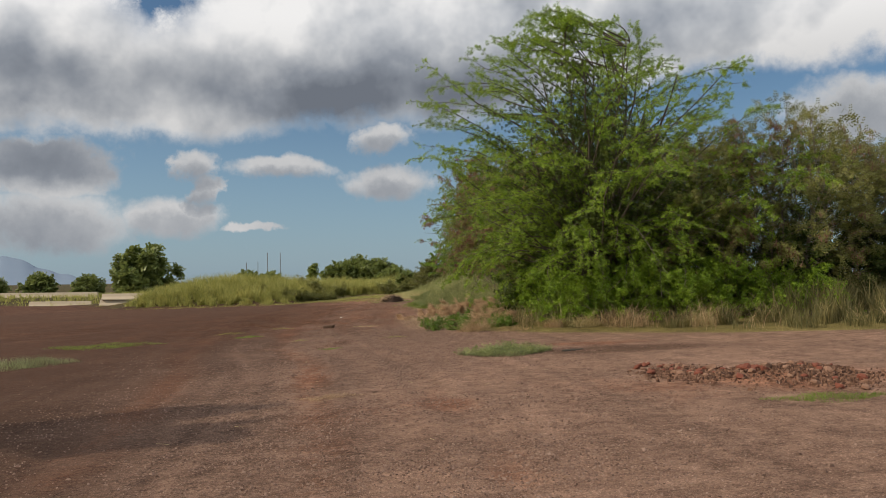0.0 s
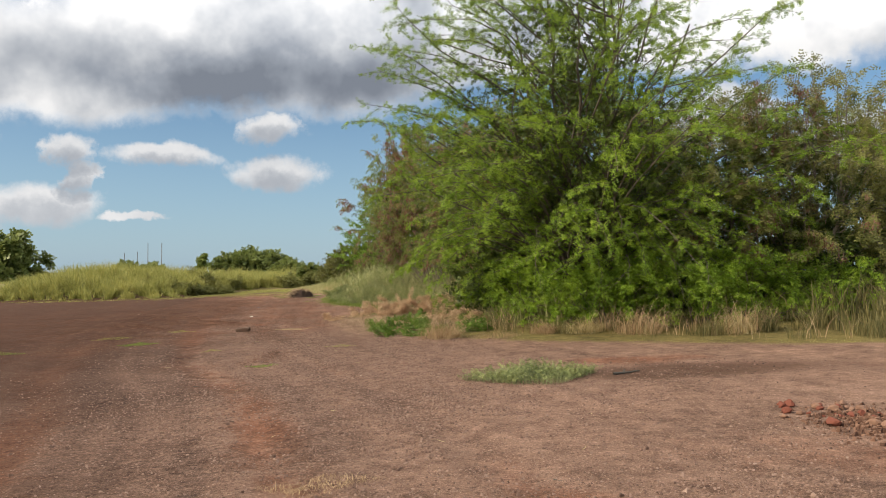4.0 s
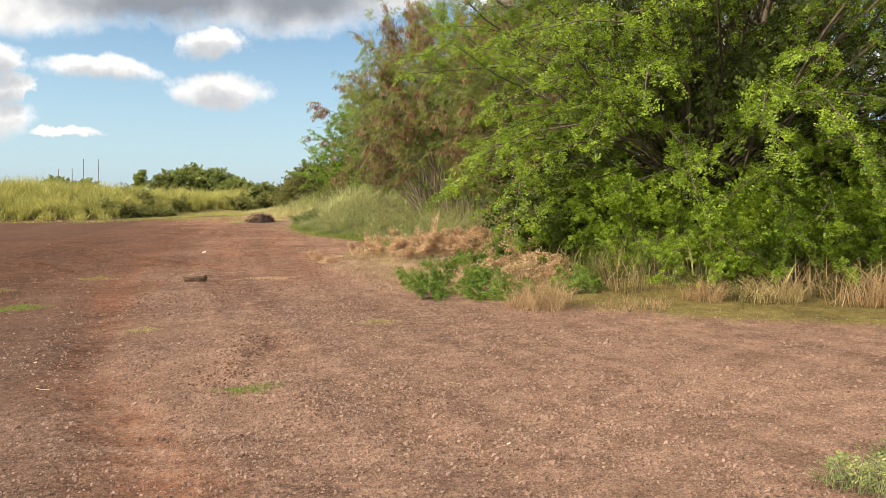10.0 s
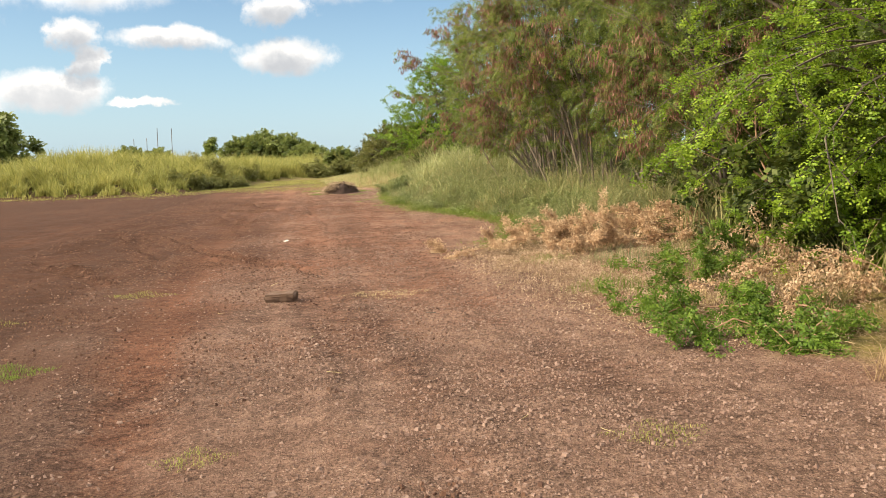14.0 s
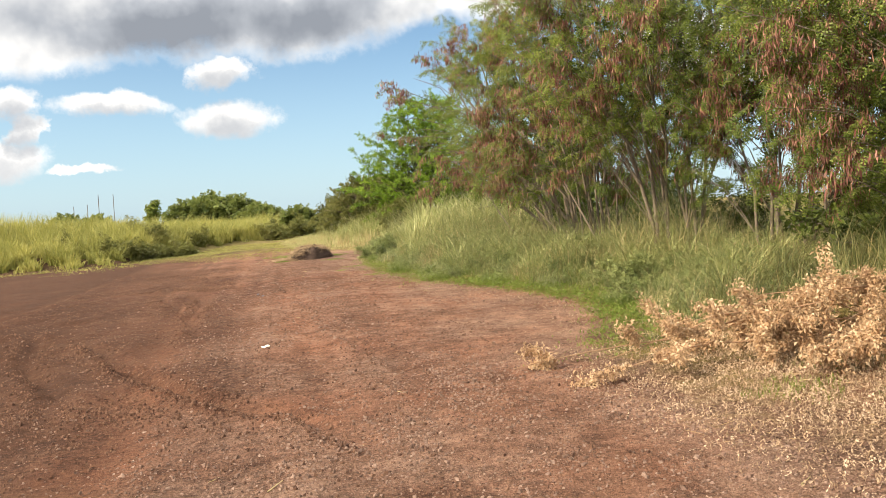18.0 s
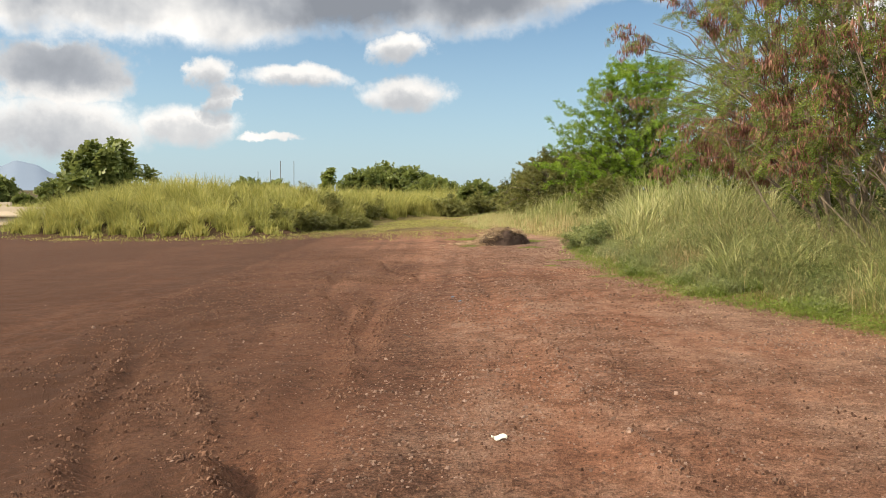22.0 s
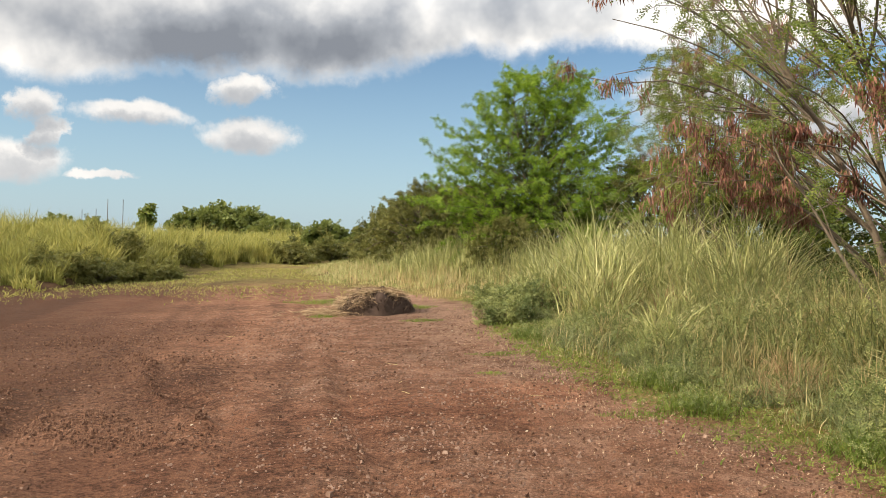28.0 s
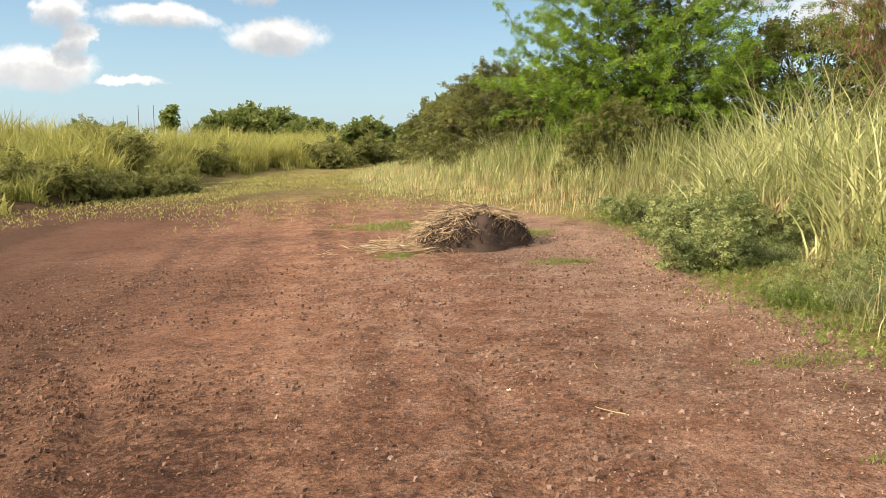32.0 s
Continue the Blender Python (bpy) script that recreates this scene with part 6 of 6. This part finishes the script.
def stick(name, x, y, ln, turn, r, mat, seed, label, category="stick"):
    rng = np.random.default_rng(seed)
    p = shoot(rng, (0, 0, 0), (math.cos(turn), math.sin(turn), 0.0), ln, 6, 0.25, 0)
    p[:, 2] = r + 0.3 * np.abs(p[:, 2])
    ob = new(name, mesh_from(name, *tube(p, r, r * 0.5, 5), mat, True))
    ob.location = (x, y, float(ground_z(x, y)))
    return tagged(ob, label, category)


stick("charred_stick", 5.6, 11.8, 0.45, 0.3, 0.022, GRIME, 200, "charred black stick on the gravel")
stick("charred_stick", 5.75, 11.86, 0.30, 1.2, 0.016, GRIME, 201, "charred black stick on the gravel")
rng = np.random.default_rng(210)
for k in range(70):
    y = rng.uniform(3, 44)
    x = 2.4 - 0.1 * y + rng.normal(0.4, 1.6)
    if east_of(np.array(x), np.array(y)) > 0:
        continue
    stick("twig", x, y, rng.uniform(0.06, 0.18), rng.uniform(0, 6.28), rng.uniform(0.002, 0.004), STRAW if k % 3 else GRIME, 211 + k,
          "thin dry straw-coloured twig on the dirt" if k % 3 else "thin dark twig on the dirt")


def scrap(name, x, y, s, mat, seed, label):
    rng = np.random.default_rng(seed)
    u = np.linspace(-1, 1, 6)
    a, b = np.meshgrid(u, u)
    edge = 1 - 0.25 * rng.uniform(0, 1, a.shape) * (np.maximum(abs(a), abs(b)) > 0.9)
    v = np.stack([a * s * edge, b * s * 0.6 * edge, s * 0.16 * (np.sin(3 * a) + np.cos(4 * b + 1)) + s * 0.3], -1).reshape(-1, 3)
    i, j = np.meshgrid(np.arange(5), np.arange(5), indexing="ij")
    f = np.stack([i * 6 + j, i * 6 + j + 1, (i + 1) * 6 + j + 1, (i + 1) * 6 + j], -1).reshape(-1, 4)
    low = v.copy()
    low[:, 2] -= 0.004
    ob = new(name, mesh_from(name, np.concatenate([v, low]), np.concatenate([f, f[:, ::-1] + 36]), mat, True))
    ob.matrix_basis = pose(x, y, float(ground_z(x, y)) + 0.004, 0, 0, rng.uniform(-30, 30))
    return tagged(ob, label, "litter")


scrap("white_scrap", -0.76, 29.22, 0.05, PAPER, 220, "crumpled white scrap on the red dirt")
scrap("blue_scrap", -1.05, 36.0, 0.022, BLUE_SCRAP, 221, "torn blue plastic scrap on the dirt")
scrap("blue_scrap", -0.95, 35.5, 0.022, BLUE_SCRAP, 222, "torn blue plastic scrap on the dirt")
for k, (x, y) in enumerate([(0.1, 39.6), (-0.75, 38.5), (-1.8, 38.4), (1.2, 43.9), (0.6, 37.9), (-0.4, 41.5), (2.2, 13.2), (-1.3, 16.5)]):
    scrap("pale_chip", x, y, 0.013, CONCRETE, 230 + k, "small pale chip of stone on the dirt")

TORN = [(-2.9, 38.7, 0.45, 0.25, 700), (-2.3, 38.2, 0.30, 0.25, 450), (-2.6, 41.7, 0.5, 0.35, 550), (-3.6, 43.5, 0.5, 0.4, 450), (-2.0, 34.5, 0.22, 0.4, 350),
        (-2.2, 26.8, 0.4, 0.3, 450), (-1.6, 26.6, 0.3, 0.3, 250), (-2.7, 22.6, 0.35, 0.25, 250), (-3.4, 30.5, 0.5, 0.4, 400), (-2.5, 45.4, 0.5, 0.3, 300)]
# torn-up clods of dark earth along the western ruts
rng = np.random.default_rng(240)
xs, ys, ss = [], [], []
for x, y, rx, ry, n in TORN:
    n *= 2
    xs.append(rng.normal(x, rx, n)), ys.append(rng.normal(y, ry, n)), ss.append(0.004 + 0.012 * rng.uniform(0, 1, n) ** 2.2)
v, f = chips(np.concatenate(xs), np.concatenate(ys), np.concatenate(ss), rng, (0.7, 1.4))
tagged(new("torn_earth", mesh_from("torn_earth", v, f, CRUMB)), "heaps of torn dark red-brown earth clods", "soil", kind="stuff")

# ---- barriers, posts and hills ----


def loft(name, profile, length, mat):
    """A profile in y and z drawn out along x."""
    n = len(profile)
    v = [(x, a, b) for x in (0.0, length) for a, b in profile]
    bm = bmesh.new()
    vs = [bm.verts.new(c) for c in v]
    for k in range(n):
        bm.faces.new((vs[k], vs[(k + 1) % n], vs[n + (k + 1) % n], vs[n + k]))
    bm.faces.new(vs[:n][::-1])
    bm.faces.new(vs[n:])
    bmesh.ops.recalc_face_normals(bm, faces=bm.faces)
    bmesh.ops.bevel(bm, geom=bm.edges[:], offset=0.012, segments=2, affect="EDGES")
    me = bpy.data.meshes.new(name)
    bm.to_mesh(me)
    bm.free()
    me.materials.append(mat)
    return me


def road_barrier(x, y, turn):
    root = new("road_barrier")
    root.matrix_basis = pose(x, y, float(ground_z(x, y)) - 0.01, 0, 0, turn)
    prof = [(-0.28, 0.0), (0.28, 0.0), (0.28, 0.10), (0.25, 0.13), (0.25, 0.30), (0.21, 0.33), (0.21, 0.38), (0.24, 0.41), (0.24, 0.56), (0.20, 0.59), (0.20, 0.80),
            (-0.20, 0.80), (-0.20, 0.59), (-0.24, 0.56), (-0.24, 0.41), (-0.21, 0.38), (-0.21, 0.33), (-0.25, 0.30), (-0.25, 0.13), (-0.28, 0.10)]
    part("body", loft("body", prof, 1.9, WHITE_PLASTIC), root)
    for z in (0.03, 0.22, 0.41, 0.60):
        me = rough_box("coupling_lug", 0.10, 0.30, 0.085, WHITE_PLASTIC, 3, 0, 0.001)
        c = part("coupling_lug", me, root)
        c.location = (-0.045, 0, z + 0.04)
    for k, (px, pz, lx, lz) in enumerate([(0.42, 0.70, 0.16, 0.09), (0.72, 0.70, 0.10, 0.09), (0.40, 0.50, 0.07, 0.05), (0.25, 0.34, 0.28, 0.03), (0.15, 0.18, 0.16, 0.09), (0.75, 0.20, 0.30, 0.16)]):
        me = rough_box("grime_mark", lx, 0.012, lz, GRIME, k, 1, 0.004)
        c = part("grime_mark", me, root, "black rubbed-on grime mark")
        c.location = (px, -0.205 if pz > 0.58 else (-0.243 if 0.4 < pz < 0.57 else (-0.213 if pz > 0.3 else -0.253)), pz)
    return tagged(root, "scuffed white plastic road barrier on the dirt", "barrier")


road_barrier(12.45, 11.7, -18)


def concrete_rail(x, y, turn, ln, z=0.0):
    prof = [(-0.30, 0.0), (0.30, 0.0), (0.30, 0.08), (0.16, 0.30), (0.09, 0.55), (-0.09, 0.55), (-0.16, 0.30), (-0.30, 0.08)]
    ob = new("concrete_rail", loft("concrete_rail", prof, ln, CONCRETE))
    ob.matrix_basis = pose(x, y, float(ground_z(x, y)) - 0.02 + z, 0, 0, turn)
    return tagged(ob, "long tan concrete road rail lying in the grass", "barrier", "concrete rails")


concrete_rail(-26.6, 68.6, -2, 4.6)
concrete_rail(-26.4, 68.6, -2, 4.4, 0.53)
concrete_rail(-33.8, 70.6, 0, 5.6)
concrete_rail(-41.5, 82.0, 3, 9.0)
concrete_rail(-47.0, 84.0, 3, 5.0)

for x, y, h in ((-83.0, 450, 17.2), (-90.0, 450, 17.2), (-97.5, 460, 12.6), (-104.0, 460, 12.0)):
    t = np.linspace(0, 1, 4)
    p = np.stack([0 * t, 0 * t, (h + 1) * t - 0.5], 1)
    ob = new("steel_post", mesh_from("steel_post", *tube(p, 0.20, 0.16, 8), STEEL, True))
    ob.location = (x, y, float(ground_z(x, y)))
    tagged(ob, "tall thin weathered steel post on the skyline", "post", "steel posts")

# mountains far in the north-west, with haze put into their blue-grey colour
u = np.linspace(0, 1, 160)
az = np.radians(-62 + 44 * u)
top = 2350 * np.tan(np.radians(0.35 + 0.75 * np.exp(-((u - 0.80) / 0.035) ** 2) * 1.3 + 1.0 * np.exp(-((u - 0.70) / 0.12) ** 2) + 0.9 * np.exp(-((u - 0.35) / 0.25) ** 2)
                                + 0.06 * np.sin(90 * u) + 0.05 * np.sin(211 * u + 1))) * np.clip((1 - u) * 14, 0, 1)
rows = []
for d, k in ((2350, 1.0), (2150, 0.55), (1950, 0.0)):
    rows.append(np.stack([d * np.sin(az), d * np.cos(az), top * k * (1 + 0.12 * np.sin(60 * u + d)) - 4], 1))
v = np.concatenate(rows)
f = np.array([(r * 160 + c, r * 160 + c + 1, (r + 1) * 160 + c + 1, (r + 1) * 160 + c) for r in range(2) for c in range(159)])
tagged(new("backdrop_mountains", mesh_from("backdrop_mountains", v, f, HAZY_ROCK, True)), "hazy blue mountain ridge on the horizon", "mountain", kind="structure")
